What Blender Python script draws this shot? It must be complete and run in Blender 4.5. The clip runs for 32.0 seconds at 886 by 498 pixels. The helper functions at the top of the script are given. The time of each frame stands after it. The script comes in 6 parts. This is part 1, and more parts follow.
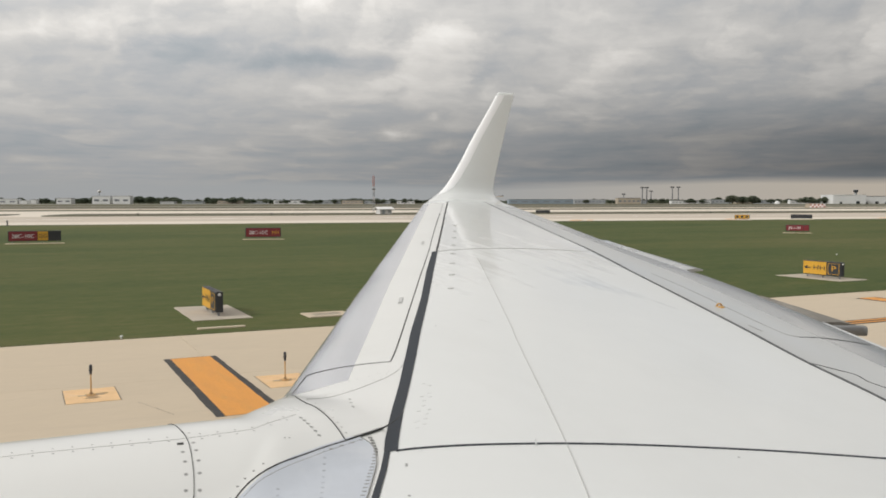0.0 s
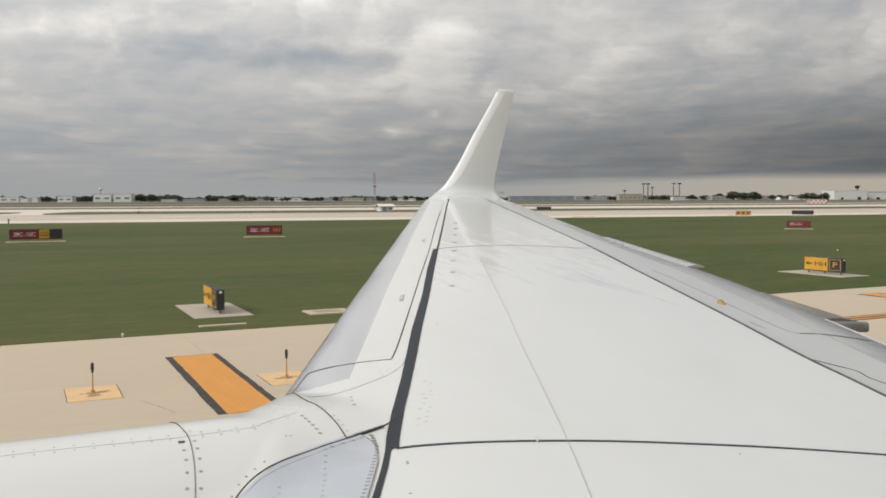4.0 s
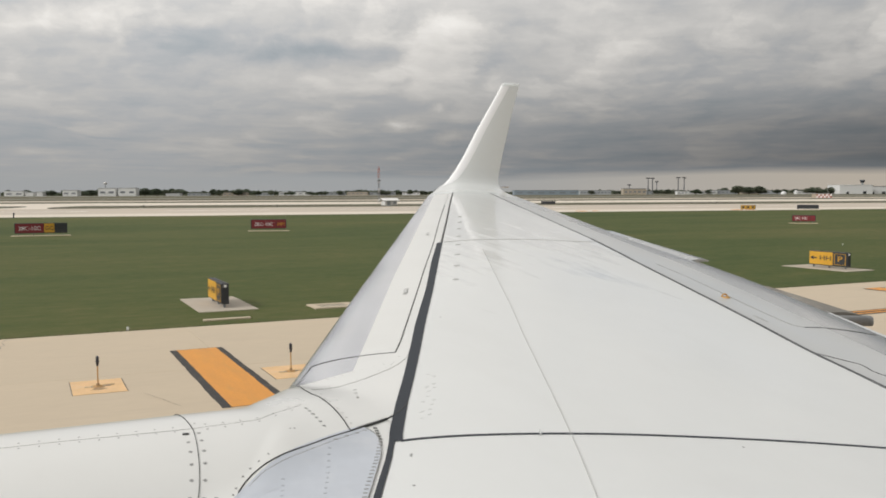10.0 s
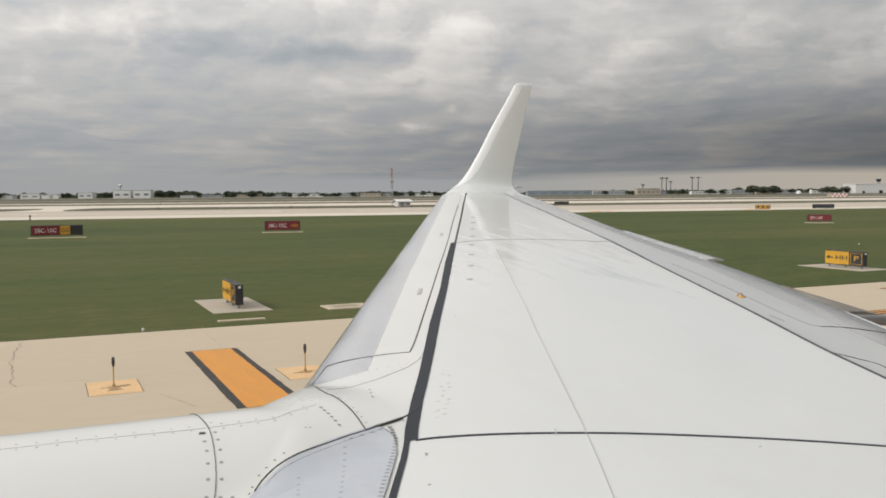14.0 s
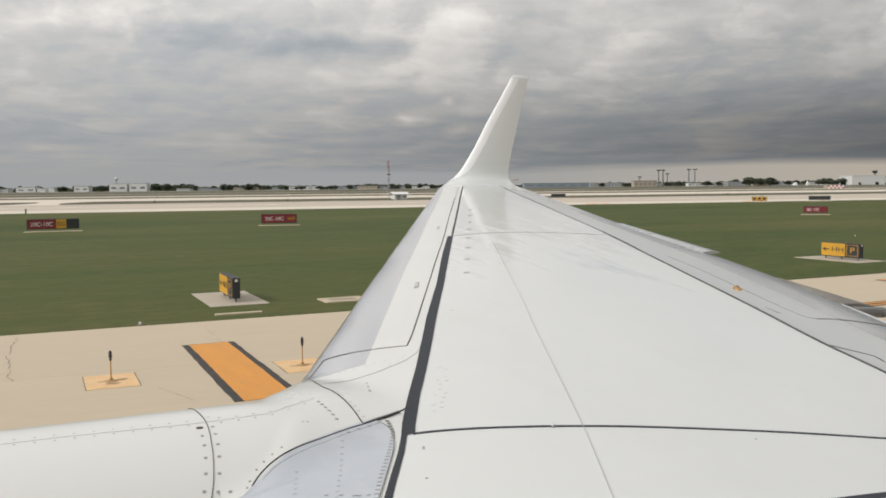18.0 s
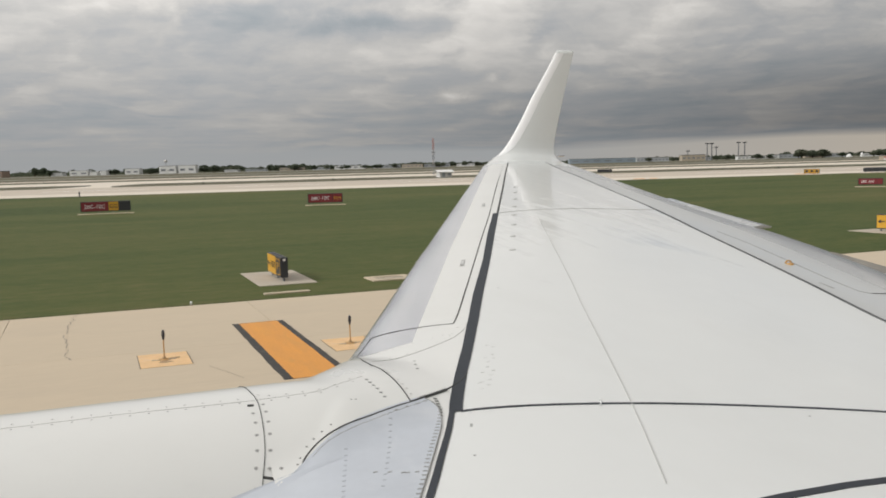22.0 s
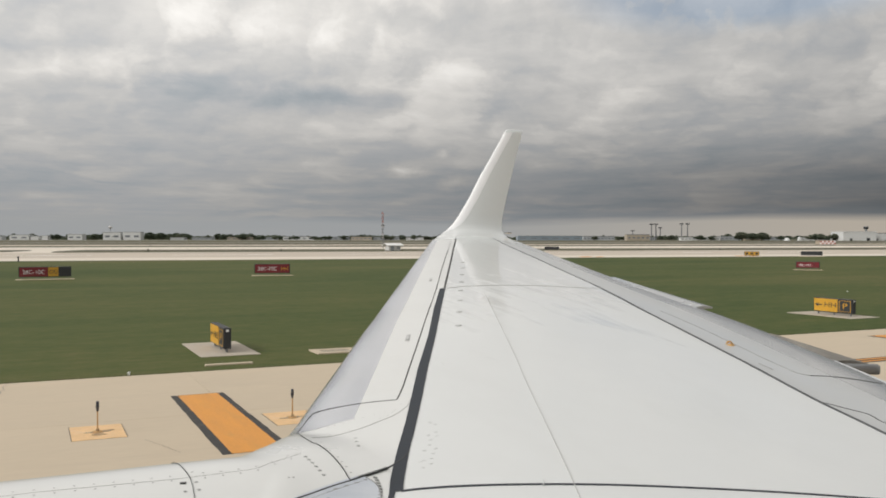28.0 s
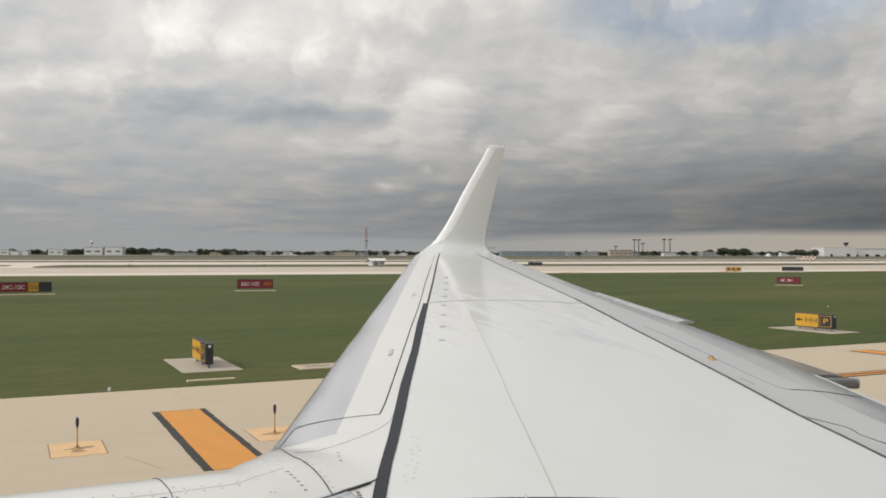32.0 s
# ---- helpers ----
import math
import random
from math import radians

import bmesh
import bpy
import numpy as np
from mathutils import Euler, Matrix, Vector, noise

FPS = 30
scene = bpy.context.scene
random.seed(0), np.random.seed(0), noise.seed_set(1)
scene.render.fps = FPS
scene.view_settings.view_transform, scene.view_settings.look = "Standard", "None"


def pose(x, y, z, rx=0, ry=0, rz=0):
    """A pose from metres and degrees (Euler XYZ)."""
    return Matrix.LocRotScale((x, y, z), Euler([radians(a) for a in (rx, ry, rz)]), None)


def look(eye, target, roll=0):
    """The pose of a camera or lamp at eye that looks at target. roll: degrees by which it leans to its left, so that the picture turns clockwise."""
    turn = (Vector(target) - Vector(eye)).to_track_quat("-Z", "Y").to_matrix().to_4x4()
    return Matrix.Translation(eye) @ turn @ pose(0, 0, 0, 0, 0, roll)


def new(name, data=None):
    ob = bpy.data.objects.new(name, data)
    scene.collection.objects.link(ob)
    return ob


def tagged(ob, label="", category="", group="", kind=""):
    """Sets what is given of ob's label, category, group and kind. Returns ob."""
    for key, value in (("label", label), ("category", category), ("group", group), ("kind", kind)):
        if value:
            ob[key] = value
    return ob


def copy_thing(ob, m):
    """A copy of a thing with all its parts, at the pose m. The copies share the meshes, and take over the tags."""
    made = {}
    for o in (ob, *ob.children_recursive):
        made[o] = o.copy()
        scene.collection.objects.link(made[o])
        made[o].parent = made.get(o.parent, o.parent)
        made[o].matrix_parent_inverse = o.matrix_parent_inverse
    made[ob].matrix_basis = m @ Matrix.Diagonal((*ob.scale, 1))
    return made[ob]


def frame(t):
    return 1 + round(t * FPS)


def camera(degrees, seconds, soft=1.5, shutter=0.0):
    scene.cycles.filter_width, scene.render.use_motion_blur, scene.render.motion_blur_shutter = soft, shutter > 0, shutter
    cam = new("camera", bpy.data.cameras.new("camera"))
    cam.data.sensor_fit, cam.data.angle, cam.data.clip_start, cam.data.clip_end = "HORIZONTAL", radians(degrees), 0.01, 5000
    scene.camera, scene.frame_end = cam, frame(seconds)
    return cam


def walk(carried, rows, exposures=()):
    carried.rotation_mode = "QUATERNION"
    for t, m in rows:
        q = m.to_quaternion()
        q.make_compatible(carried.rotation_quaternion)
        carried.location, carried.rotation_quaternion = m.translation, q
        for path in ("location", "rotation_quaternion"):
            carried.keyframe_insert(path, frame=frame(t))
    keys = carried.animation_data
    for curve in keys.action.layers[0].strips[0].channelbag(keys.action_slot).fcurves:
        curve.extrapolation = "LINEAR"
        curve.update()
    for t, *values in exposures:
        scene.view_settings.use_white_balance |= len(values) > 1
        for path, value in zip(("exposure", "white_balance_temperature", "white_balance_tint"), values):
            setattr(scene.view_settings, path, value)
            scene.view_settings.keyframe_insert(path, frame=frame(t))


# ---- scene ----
LENS = 53.3
cam = camera(LENS, 32.0, soft=1.8)
PATH = [
    (0, 0.001, 0.007, 3.754, -25.71, -3.384, 0.018),
    (0.5, -0.001, -0.005, 3.764, -25.657, -3.461, 0.07),
    (1, 0.001, 0.002, 3.761, -25.695, -3.433, 0.156),
    (1.5, 0.003, 0.002, 3.761, -25.646, -3.475, 0.199),
    (2, -0.003, -0.005, 3.767, -25.613, -3.588, 0.192),
    (2.5, 0.004, 0.013, 3.759, -25.614, -3.554, 0.212),
    (3, 0.008, 0.015, 3.757, -25.626, -3.531, 0.301),
    (3.5, 0.004, 0.01, 3.758, -25.667, -3.585, 0.201),
    (5.5, 0.006, 0.006, 3.75, -25.594, -3.559, 0.155),
    (6, 0, 0.013, 3.749, -25.645, -3.613, -0.034),
    (6.5, 0.001, 0.009, 3.76, -25.592, -3.742, -0.235),
    (7, 0.002, 0, 3.758, -25.589, -3.555, -0.087),
    (7.5, 0.006, 0, 3.747, -25.402, -3.431, 0.089),
    (8, 0.001, 0.005, 3.754, -25.176, -3.692, 0.137),
    (8.5, 0.007, 0.012, 3.739, -25.158, -3.614, 0.135),
    (9, 0.006, 0.011, 3.745, -25.219, -3.793, 0.034),
    (9.5, 0.001, -0.002, 3.749, -25.304, -3.914, 0.175),
    (10, 0.006, 0.004, 3.751, -25.367, -3.952, 0.165),
    (10.5, -0.001, -0.001, 3.756, -25.266, -4.384, 0.026),
    (11, 0.006, 0.012, 3.747, -25.172, -4.325, -0.129),
    (11.5, 0.002, 0.005, 3.751, -25.167, -4.384, -0.06),
    (12, 0.001, -0.006, 3.751, -25.043, -4.31, 0.007),
    (12.5, -0.003, -0.002, 3.755, -24.868, -4.493, 0.149),
    (13, 0, 0, 3.75, -24.8, -4.4, -0),
    (13.5, -0.001, 0.004, 3.751, -24.95, -4.215, -0.174),
    (14, 0, 0.006, 3.743, -24.519, -3.891, 0.405),
    (14.5, 0.003, 0.013, 3.751, -24.574, -3.959, 0.459),
    (16.5, 0.004, 0.015, 3.744, -24.626, -4.098, 0.439),
    (17, 0.004, 0.008, 3.752, -24.808, -4.293, 0.436),
    (17.5, 0.003, 0.006, 3.749, -24.911, -4.387, 0.239),
    (18, -0.001, 0.001, 3.751, -24.731, -4.372, 0.536),
    (18.5, 0.003, 0.019, 3.747, -24.499, -4.283, 0.784),
    (19, 0.004, 0.011, 3.751, -24.461, -4.329, 1.012),
    (19.5, -0.003, -0.006, 3.762, -24.272, -4.617, 0.885),
    (20, -0.005, -0.01, 3.757, -24.524, -4.657, 0.464),
    (20.5, 0.001, 0.001, 3.756, -24.526, -4.611, 0.635),
    (21, 0.003, 0.009, 3.746, -24.115, -4.696, 0.565),
    (21.5, 0.002, 0.016, 3.75, -24.167, -4.578, 0.954),
    (22, 0.003, 0.011, 3.751, -21.834, -5.774, 1.408),
    (22.5, 0.002, 0.011, 3.759, -21.606, -4.409, 0.978),
    (23, 0.003, 0.019, 3.752, -22.775, -3.102, -0.161),
    (23.5, 0.022, 0.027, 3.749, -23.096, -1.671, -1.123),
    (24, 0.027, 0.036, 3.745, -23.979, -0.944, -1.453),
    (24.5, 0.019, 0.028, 3.748, -24.656, -0.42, -1.53),
    (25, 0.025, 0.029, 3.747, -24.456, -0.588, -1.195),
    (25.5, 0.025, 0.029, 3.749, -24.145, -0.872, -0.733),
    (27.5, 0.013, 0.008, 3.762, -25.192, -1.304, -0.013),
    (28, 0.02, 0.017, 3.758, -25.128, -1.023, -0.044),
    (28.5, 0.011, 0.023, 3.763, -24.937, 0.849, -0.634),
    (29, 0.024, 0.028, 3.757, -24.739, 1.198, 0.017),
    (29.5, 0.02, 0.019, 3.764, -25.205, 0.43, 0.135),
    (30, 0.021, 0.003, 3.753, -25.118, 0.404, -0.269),
    (30.5, 0.021, -0.007, 3.745, -25.629, 0.092, -0.096),
    (31, 0.026, -0.006, 3.743, -26.038, -0.363, -0.292),
    (31.5, 0.026, -0.002, 3.739, -26.044, -0.467, 0.035),
    (32, 0.017, 0.001, 3.752, -26.188, -0.025, -0.099),
]
TIP = 0.29  # the aircraft leans outward a little on its gear, and the camera with it
walk(cam, [(t, pose(x, y, z, 90 + TIP + pitch, roll, yaw)) for t, x, y, z, yaw, pitch, roll in PATH],
     exposures=[(0.0, 0.0), (21.5, 0.0), (22.0, -0.04), (23.0, -0.19), (24.0, -0.16), (25.0, 0.1), (25.5, 0.1), (27.5, -0.05), (28.0, -0.06), (30.0, -0.05), (32.0, -0.06)])

# ---- sky and light: broken overcast, brighter ahead of the aircraft, one weak veiled sun ----
SUN_EL, SUN_AZ = 34.0, -88.0


class Nodes:
    """Small wrapper that adds nodes and links them."""

    def __init__(self, tree):
        self.tree = tree
        tree.nodes.clear()

    def add(self, kind, ins=(), **props):
        node = self.tree.nodes.new(kind)
        for key, value in props.items():
            if key == "operation":
                node.operation = value
            elif key == "blend_type":
                node.blend_type = value
            elif key == "data_type":
                node.data_type = value
            elif key == "noise_dimensions":
                node.noise_dimensions = value
            elif key == "feature":
                node.feature = value
            elif key == "sky_type":
                node.sky_type = value
            elif key == "vector_type":
                node.vector_type = value
        for where, value in (ins.items() if isinstance(ins, dict) else enumerate(ins)):
            if value is None:
                continue
            if isinstance(value, bpy.types.NodeSocket):
                self.tree.links.new(value, node.inputs[where])
            else:
                node.inputs[where].default_value = value
        return node

    def math(self, op, a, b=None, c=None):
        return self.add("ShaderNodeMath", [v for v in (a, b, c) if v is not None], operation=op).outputs[0]

    def noise(self, vec, scale, detail=4.0, rough=0.55, distortion=0.0):
        return self.add("ShaderNodeTexNoise", {"Vector": vec, "Scale": scale, "Detail": detail, "Roughness": rough, "Distortion": distortion}).outputs["Fac"]

    def ramp(self, fac, stops):
        node = self.add("ShaderNodeValToRGB", {"Fac": fac})
        els = node.color_ramp.elements
        while len(els) < len(stops):
            els.new(0.5)
        for el, (at, col) in zip(els, stops):
            el.position = at
            el.color = (*col, 1) if len(col) == 3 else col
        return node.outputs[0]

    def mix(self, fac, a, b, blend="MIX"):
        node = self.add("ShaderNodeMix", data_type="RGBA", blend_type=blend)
        for i, v in ((0, fac), (6, a), (7, b)):
            if isinstance(v, bpy.types.NodeSocket):
                self.tree.links.new(v, node.inputs[i])
            else:
                node.inputs[i].default_value = (*v, 1) if isinstance(v, tuple) and len(v) == 3 else v
        return node.outputs[2]


def map_range(n, v, a, b, c=0.0, d=1.0):
    node = n.add("ShaderNodeMapRange", {"Value": v, "From Min": a, "From Max": b, "To Min": c, "To Max": d})
    return node.outputs[0]


def build_sky():
    world = bpy.data.worlds.new("overcast_sky")
    scene.world = world
    world.use_nodes = True
    n = Nodes(world.node_tree)
    co = n.add("ShaderNodeTexCoord").outputs["Generated"]
    sep = n.add("ShaderNodeSeparateXYZ", [co])
    x, y, z = sep.outputs[:3]
    z = n.math("SUBTRACT", z, 0.005)
    # cloud deck seen in perspective, turned so that its rolls lie across the view
    side = n.math("SUBTRACT", n.math("MULTIPLY", x, 0.906), n.math("MULTIPLY", y, 0.423))
    ahead = n.math("ADD", n.math("MULTIPLY", x, 0.423), n.math("MULTIPLY", y, 0.906))
    zc = n.math("MAXIMUM", z, 0.0)
    far = n.math("DIVIDE", 1.0, n.math("ADD", zc, 0.10))
    wobble = n.add("ShaderNodeCombineXYZ", [n.math("MULTIPLY", side, 3.5), n.math("MULTIPLY", far, 0.36), n.math("MULTIPLY", ahead, 0.6)]).outputs[0]

    def bent(vec, scale, detail, amount, rough=0.55):
        turn = n.add("ShaderNodeTexNoise", {"Vector": vec, "Scale": scale, "Detail": detail, "Roughness": rough}).outputs["Color"]
        turn = n.add("ShaderNodeVectorMath", [turn, (0.5, 0.5, 0.5)], operation="SUBTRACT").outputs[0]
        turn = n.add("ShaderNodeVectorMath", [turn, amount], operation="MULTIPLY").outputs[0]
        return n.add("ShaderNodeVectorMath", [vec, turn]).outputs[0]
    calm = bent(wobble, 1.3, 2.0, (0.30, 0.12, 0.0))
    deck = bent(calm, 4.5, 8.0, (0.24, 0.17, 0.0), 0.66)

    def masses(vec):
        """Heaped cloud: soft masses with rounded, creased edges."""
        soft = n.noise(vec, 2.2, 4.0, 0.5)
        heap = n.math("ABSOLUTE", n.math("SUBTRACT", n.noise(vec, 3.3, 4.0, 0.5), 0.5))
        return n.math("ADD", soft, n.math("MULTIPLY", heap, 0.5))
    here = masses(deck)
    # light comes from above and from ahead: each roll is pale on top and grey beneath
    above = masses(n.add("ShaderNodeVectorMath", [deck, (-0.05, -0.09, 0.0)]).outputs[0])
    relief = n.math("SUBTRACT", here, above)
    big = n.noise(deck, 0.75, 3.0, 0.5)
    v = n.math("ADD", n.math("MULTIPLY", n.math("SUBTRACT", big, 0.5), 1.1), n.math("ADD", n.math("MULTIPLY", n.math("SUBTRACT", here, 0.575), 1.1), n.math("MULTIPLY", relief, 1.35)))
    v = n.math("ADD", v, n.math("MULTIPLY", n.math("SUBTRACT", n.math("SMOOTH_MIN", map_range(n, here, 0.54, 0.66), 1.0, 0.2), 0.45), 0.28))
    # long low rolls, one behind the other
    rolls = n.noise(n.add("ShaderNodeVectorMath", [bent(calm, 3.0, 4.0, (0.10, 0.07, 0.0)), (1.5, 4.2, 1.0)], operation="MULTIPLY").outputs[0], 1.7, 7.0, 0.62, 0.25)
    v = n.math("ADD", v, n.math("MULTIPLY", n.math("SUBTRACT", rolls, 0.5), 1.15))
    # single clouds that stand out: place across and up, half width and height, how much paler or darker
    at = n.add("ShaderNodeCombineXYZ", [side, z, 0.0]).outputs[0]
    at = bent(at, 8.0, 7.0, (0.13, 0.055, 0.0), 0.62)
    for cx, cz, rx, rz, amount in ((-0.165, 0.235, 0.130, 0.045, 0.42), (-0.42, 0.178, 0.075, 0.020, 0.40), (-0.49, 0.132, 0.050, 0.010, 0.55), (-0.15, 0.148, 0.085, 0.011, -0.62),
                                   (-0.29, 0.160, 0.060, 0.012, -0.35), (-0.40, 0.193, 0.070, 0.010, -0.45), (-0.08, 0.205, 0.050, 0.020, -0.35), (-0.047, 0.072, 0.016, 0.006, 0.95),
                                   (0.004, 0.091, 0.012, 0.004, 0.7), (0.010, 0.058, 0.018, 0.007, 0.7), (-0.13, 0.081, 0.030, 0.004, 0.5), (-0.44, 0.082, 0.045, 0.006, -0.45),
                                   (0.40, 0.245, 0.045, 0.022, 0.55), (0.25, 0.172, 0.130, 0.020, 0.35), (0.455, 0.150, 0.040, 0.012, 0.40), (0.44, 0.076, 0.025, 0.005, 0.45)):
        off = n.add("ShaderNodeVectorMath", [at, (cx, cz, 0.0)], operation="SUBTRACT").outputs[0]
        off = n.add("ShaderNodeVectorMath", [off, (1 / rx, 1 / rz, 0.0)], operation="MULTIPLY").outputs[0]
        bell = n.math("POWER", 0.368, n.add("ShaderNodeVectorMath", [off, off], operation="DOT_PRODUCT").outputs["Value"])
        v = n.math("MULTIPLY_ADD", bell, amount, v)
    # the deck is thin ahead, where the sun stands behind it, and heavy and low behind
    thin = n.ramp(z, [(0.0, (0.345, 0.345, 0.345)), (0.05, (0.395, 0.395, 0.395)), (0.11, (0.51, 0.51, 0.51)), (0.19, (0.66, 0.66, 0.66)), (0.32, (0.71, 0.71, 0.71))])
    heavy = n.ramp(z, [(0.0, (0.22, 0.22, 0.22)), (0.03, (0.13, 0.13, 0.13)), (0.065, (0.17, 0.17, 0.17)), (0.12, (0.36, 0.36, 0.36)), (0.20, (0.475, 0.475, 0.475)), (0.30, (0.55, 0.55, 0.55))])
    base = n.mix(map_range(n, side, -0.30, 0.45), thin, heavy)
    glare = n.math("POWER", 2.718, n.math("MULTIPLY", n.math("ADD", n.math("POWER", n.math("DIVIDE", n.math("ADD", side, 0.17), 0.20), 2.0), n.math("POWER", n.math("DIVIDE", n.math("SUBTRACT", z, 0.25), 0.07), 2.0)), -1.0))
    base = n.math("MULTIPLY", base, n.math("ADD", 1.0, n.math("MULTIPLY", glare, 0.08)))
    level = n.math("MULTIPLY", base, n.math("POWER", 2.0, n.math("ADD", n.math("MULTIPLY", v, n.math("MULTIPLY", n.math("MULTIPLY", map_range(n, z, 0.30, 0.50, 1.0, 0.15), map_range(n, z, 0.0, 0.15, 0.42, 1.0)), map_range(n, side, -0.35, 0.25, 0.54, 0.64))), 0.05)))
    warmth = n.math("ADD", n.math("ADD", 0.5, n.math("MULTIPLY", v, 0.45)), n.math("MULTIPLY", n.math("SUBTRACT", level, 0.36), 0.7))
    tint = n.ramp(warmth, [(0.15, (0.92, 1.0, 1.06)), (0.40, (0.982, 1.0, 1.018)), (0.58, (1.012, 1.0, 0.978)), (0.90, (1.03, 1.0, 0.955))])
    grey = n.add("ShaderNodeCombineColor", [level, level, level]).outputs[0]
    clouds = n.mix(1.0, grey, tint, "MULTIPLY")
    # pale clear strip along the horizon, warmer behind the aircraft
    low = n.math("ADD", z, map_range(n, n.math("ABSOLUTE", n.math("SUBTRACT", side, 0.03)), 0.05, 0.32, 0.009, 0.0))
    strip = map_range(n, n.math("ADD", low, n.math("MULTIPLY", n.math("SUBTRACT", big, 0.5), 0.02)), 0.023, 0.015)
    warm = n.mix(map_range(n, side, 0.0, 0.42), (0.35, 0.36, 0.365), (0.48, 0.425, 0.355))
    clouds = n.mix(n.math("MULTIPLY", strip, 0.9), clouds, warm)
    # blue sky in the gaps
    sky = n.add("ShaderNodeTexSky", sky_type="NISHITA")
    sky.sun_disc = False
    sky.sun_elevation, sky.sun_rotation = radians(SUN_EL), radians(SUN_AZ)
    blue = n.mix(1.0, sky.outputs[0], (0.10, 0.10, 0.10), "MULTIPLY")
    gap = n.noise(n.add("ShaderNodeVectorMath", [deck, (4.3, 1.9, 0.0)]).outputs[0], 2.6, 6.0, 0.55, 0.4)
    open_part = n.math("POWER", 2.718, n.math("MULTIPLY", n.math("ADD", n.math("POWER", n.math("DIVIDE", n.math("SUBTRACT", side, 0.31), 0.17), 2.0), n.math("POWER", n.math("DIVIDE", n.math("SUBTRACT", z, 0.258), 0.045), 2.0)), -1.0))
    gap = n.math("MULTIPLY", map_range(n, gap, 0.38, 0.48), map_range(n, open_part, 0.25, 0.6))
    both = n.mix(n.math("MULTIPLY", gap, 0.5), clouds, blue)
    # an overcast deck is two to three times brighter overhead than low down
    glow = map_range(n, z, 0.32, 0.85, 1.0, 0.98)
    # the cloud glows round the hidden sun, ahead of the aircraft and out of view
    sunward = Vector((-math.cos(radians(SUN_EL)), 0.03, math.sin(radians(SUN_EL)))).normalized()
    near = n.add("ShaderNodeVectorMath", [co, tuple(sunward)], operation="DOT_PRODUCT").outputs["Value"]
    halo = n.math("POWER", 2.718, n.math("MULTIPLY", n.math("SUBTRACT", near, 1.0), 7.0))
    glow = n.math("ADD", glow, n.math("MULTIPLY", halo, 0.8))
    out = n.add("ShaderNodeBackground", [both, n.math("MULTIPLY", glow, SKY_GAIN)])
    n.add("ShaderNodeOutputWorld", [out.outputs[0]])


SKY_GAIN = 1.0
build_sky()
sun = bpy.data.lights.new("sun", "SUN")
sun.energy, sun.angle, sun.color = 1.7, radians(14), (1.0, 0.985, 0.955)
sun_ob = new("sun", sun)
sun_ob.matrix_basis = look((-60 * math.sin(radians(-SUN_AZ)) , 60 * math.cos(radians(SUN_AZ)) , 60 * math.tan(radians(SUN_EL))), (0, 0, 0))


# ---- materials ----
def surface(name, colour, rough=0.5, metal=0.0, spread=0.08, scale=3.0, fine=40.0, bump=0.0, coat=0.0, stain=None, stretch=(1, 1, 1), shade_random=0.0, spec=0.5, wave=0.0):
    """A paint, stone or metal with variation at two scales and fine relief. stain: (colour, amount, scale)."""
    m = bpy.data.materials.new(name)
    m.use_nodes = True
    n = Nodes(m.node_tree)
    co = n.add("ShaderNodeTexCoord").outputs["Object"]
    vec = n.add("ShaderNodeMapping", {"Vector": co, "Scale": stretch}).outputs[0]
    a = n.noise(vec, scale, 5.0, 0.6)
    b = n.noise(vec, fine, 4.0, 0.6)
    both = n.math("ADD", n.math("MULTIPLY", a, 0.65), n.math("MULTIPLY", b, 0.35))
    k = map_range(n, both, 0.3, 0.7, 1 - spread, 1 + spread)
    if shade_random:
        r = n.add("ShaderNodeObjectInfo").outputs["Random"]
        k = n.math("MULTIPLY", k, map_range(n, r, 0, 1, 1 - shade_random, 1 + shade_random))
    grey = n.add("ShaderNodeCombineColor", [k, k, k]).outputs[0]
    col = n.mix(1.0, (*colour, 1.0), grey, "MULTIPLY")
    if stain:
        dirt = n.noise(vec, stain[2], 7.0, 0.65, 0.4)
        dirt = n.math("MULTIPLY", map_range(n, dirt, 0.52, 0.72), stain[1])
        col = n.mix(dirt, col, (*stain[0], 1.0))
    bs = n.add("ShaderNodeBsdfPrincipled", {"Base Color": col, "Metallic": metal, "Specular IOR Level": spec})
    n.tree.links.new(map_range(n, a, 0.3, 0.7, max(rough - 0.05, 0.02), rough + 0.05), bs.inputs["Roughness"])
    if coat:
        bs.inputs["Coat Weight"].default_value = coat
        bs.inputs["Coat Roughness"].default_value = 0.06
    if bump:
        bn = n.add("ShaderNodeBump", {"Height": both, "Strength": 0.6, "Distance": bump})
        n.tree.links.new(bn.outputs[0], bs.inputs["Normal"])
    if wave:
        rolls = n.noise(n.add("ShaderNodeMapping", {"Vector": co, "Scale": (2.4, 0.5, 1.0)}).outputs[0], 1.0, 3.0, 0.5)
        bn = n.add("ShaderNodeBump", {"Height": rolls, "Strength": 1.0, "Distance": wave})
        n.tree.links.new(bn.outputs[0], bs.inputs["Coat Normal"])
    n.add("ShaderNodeOutputMaterial", [bs.outputs[0]])
    return m


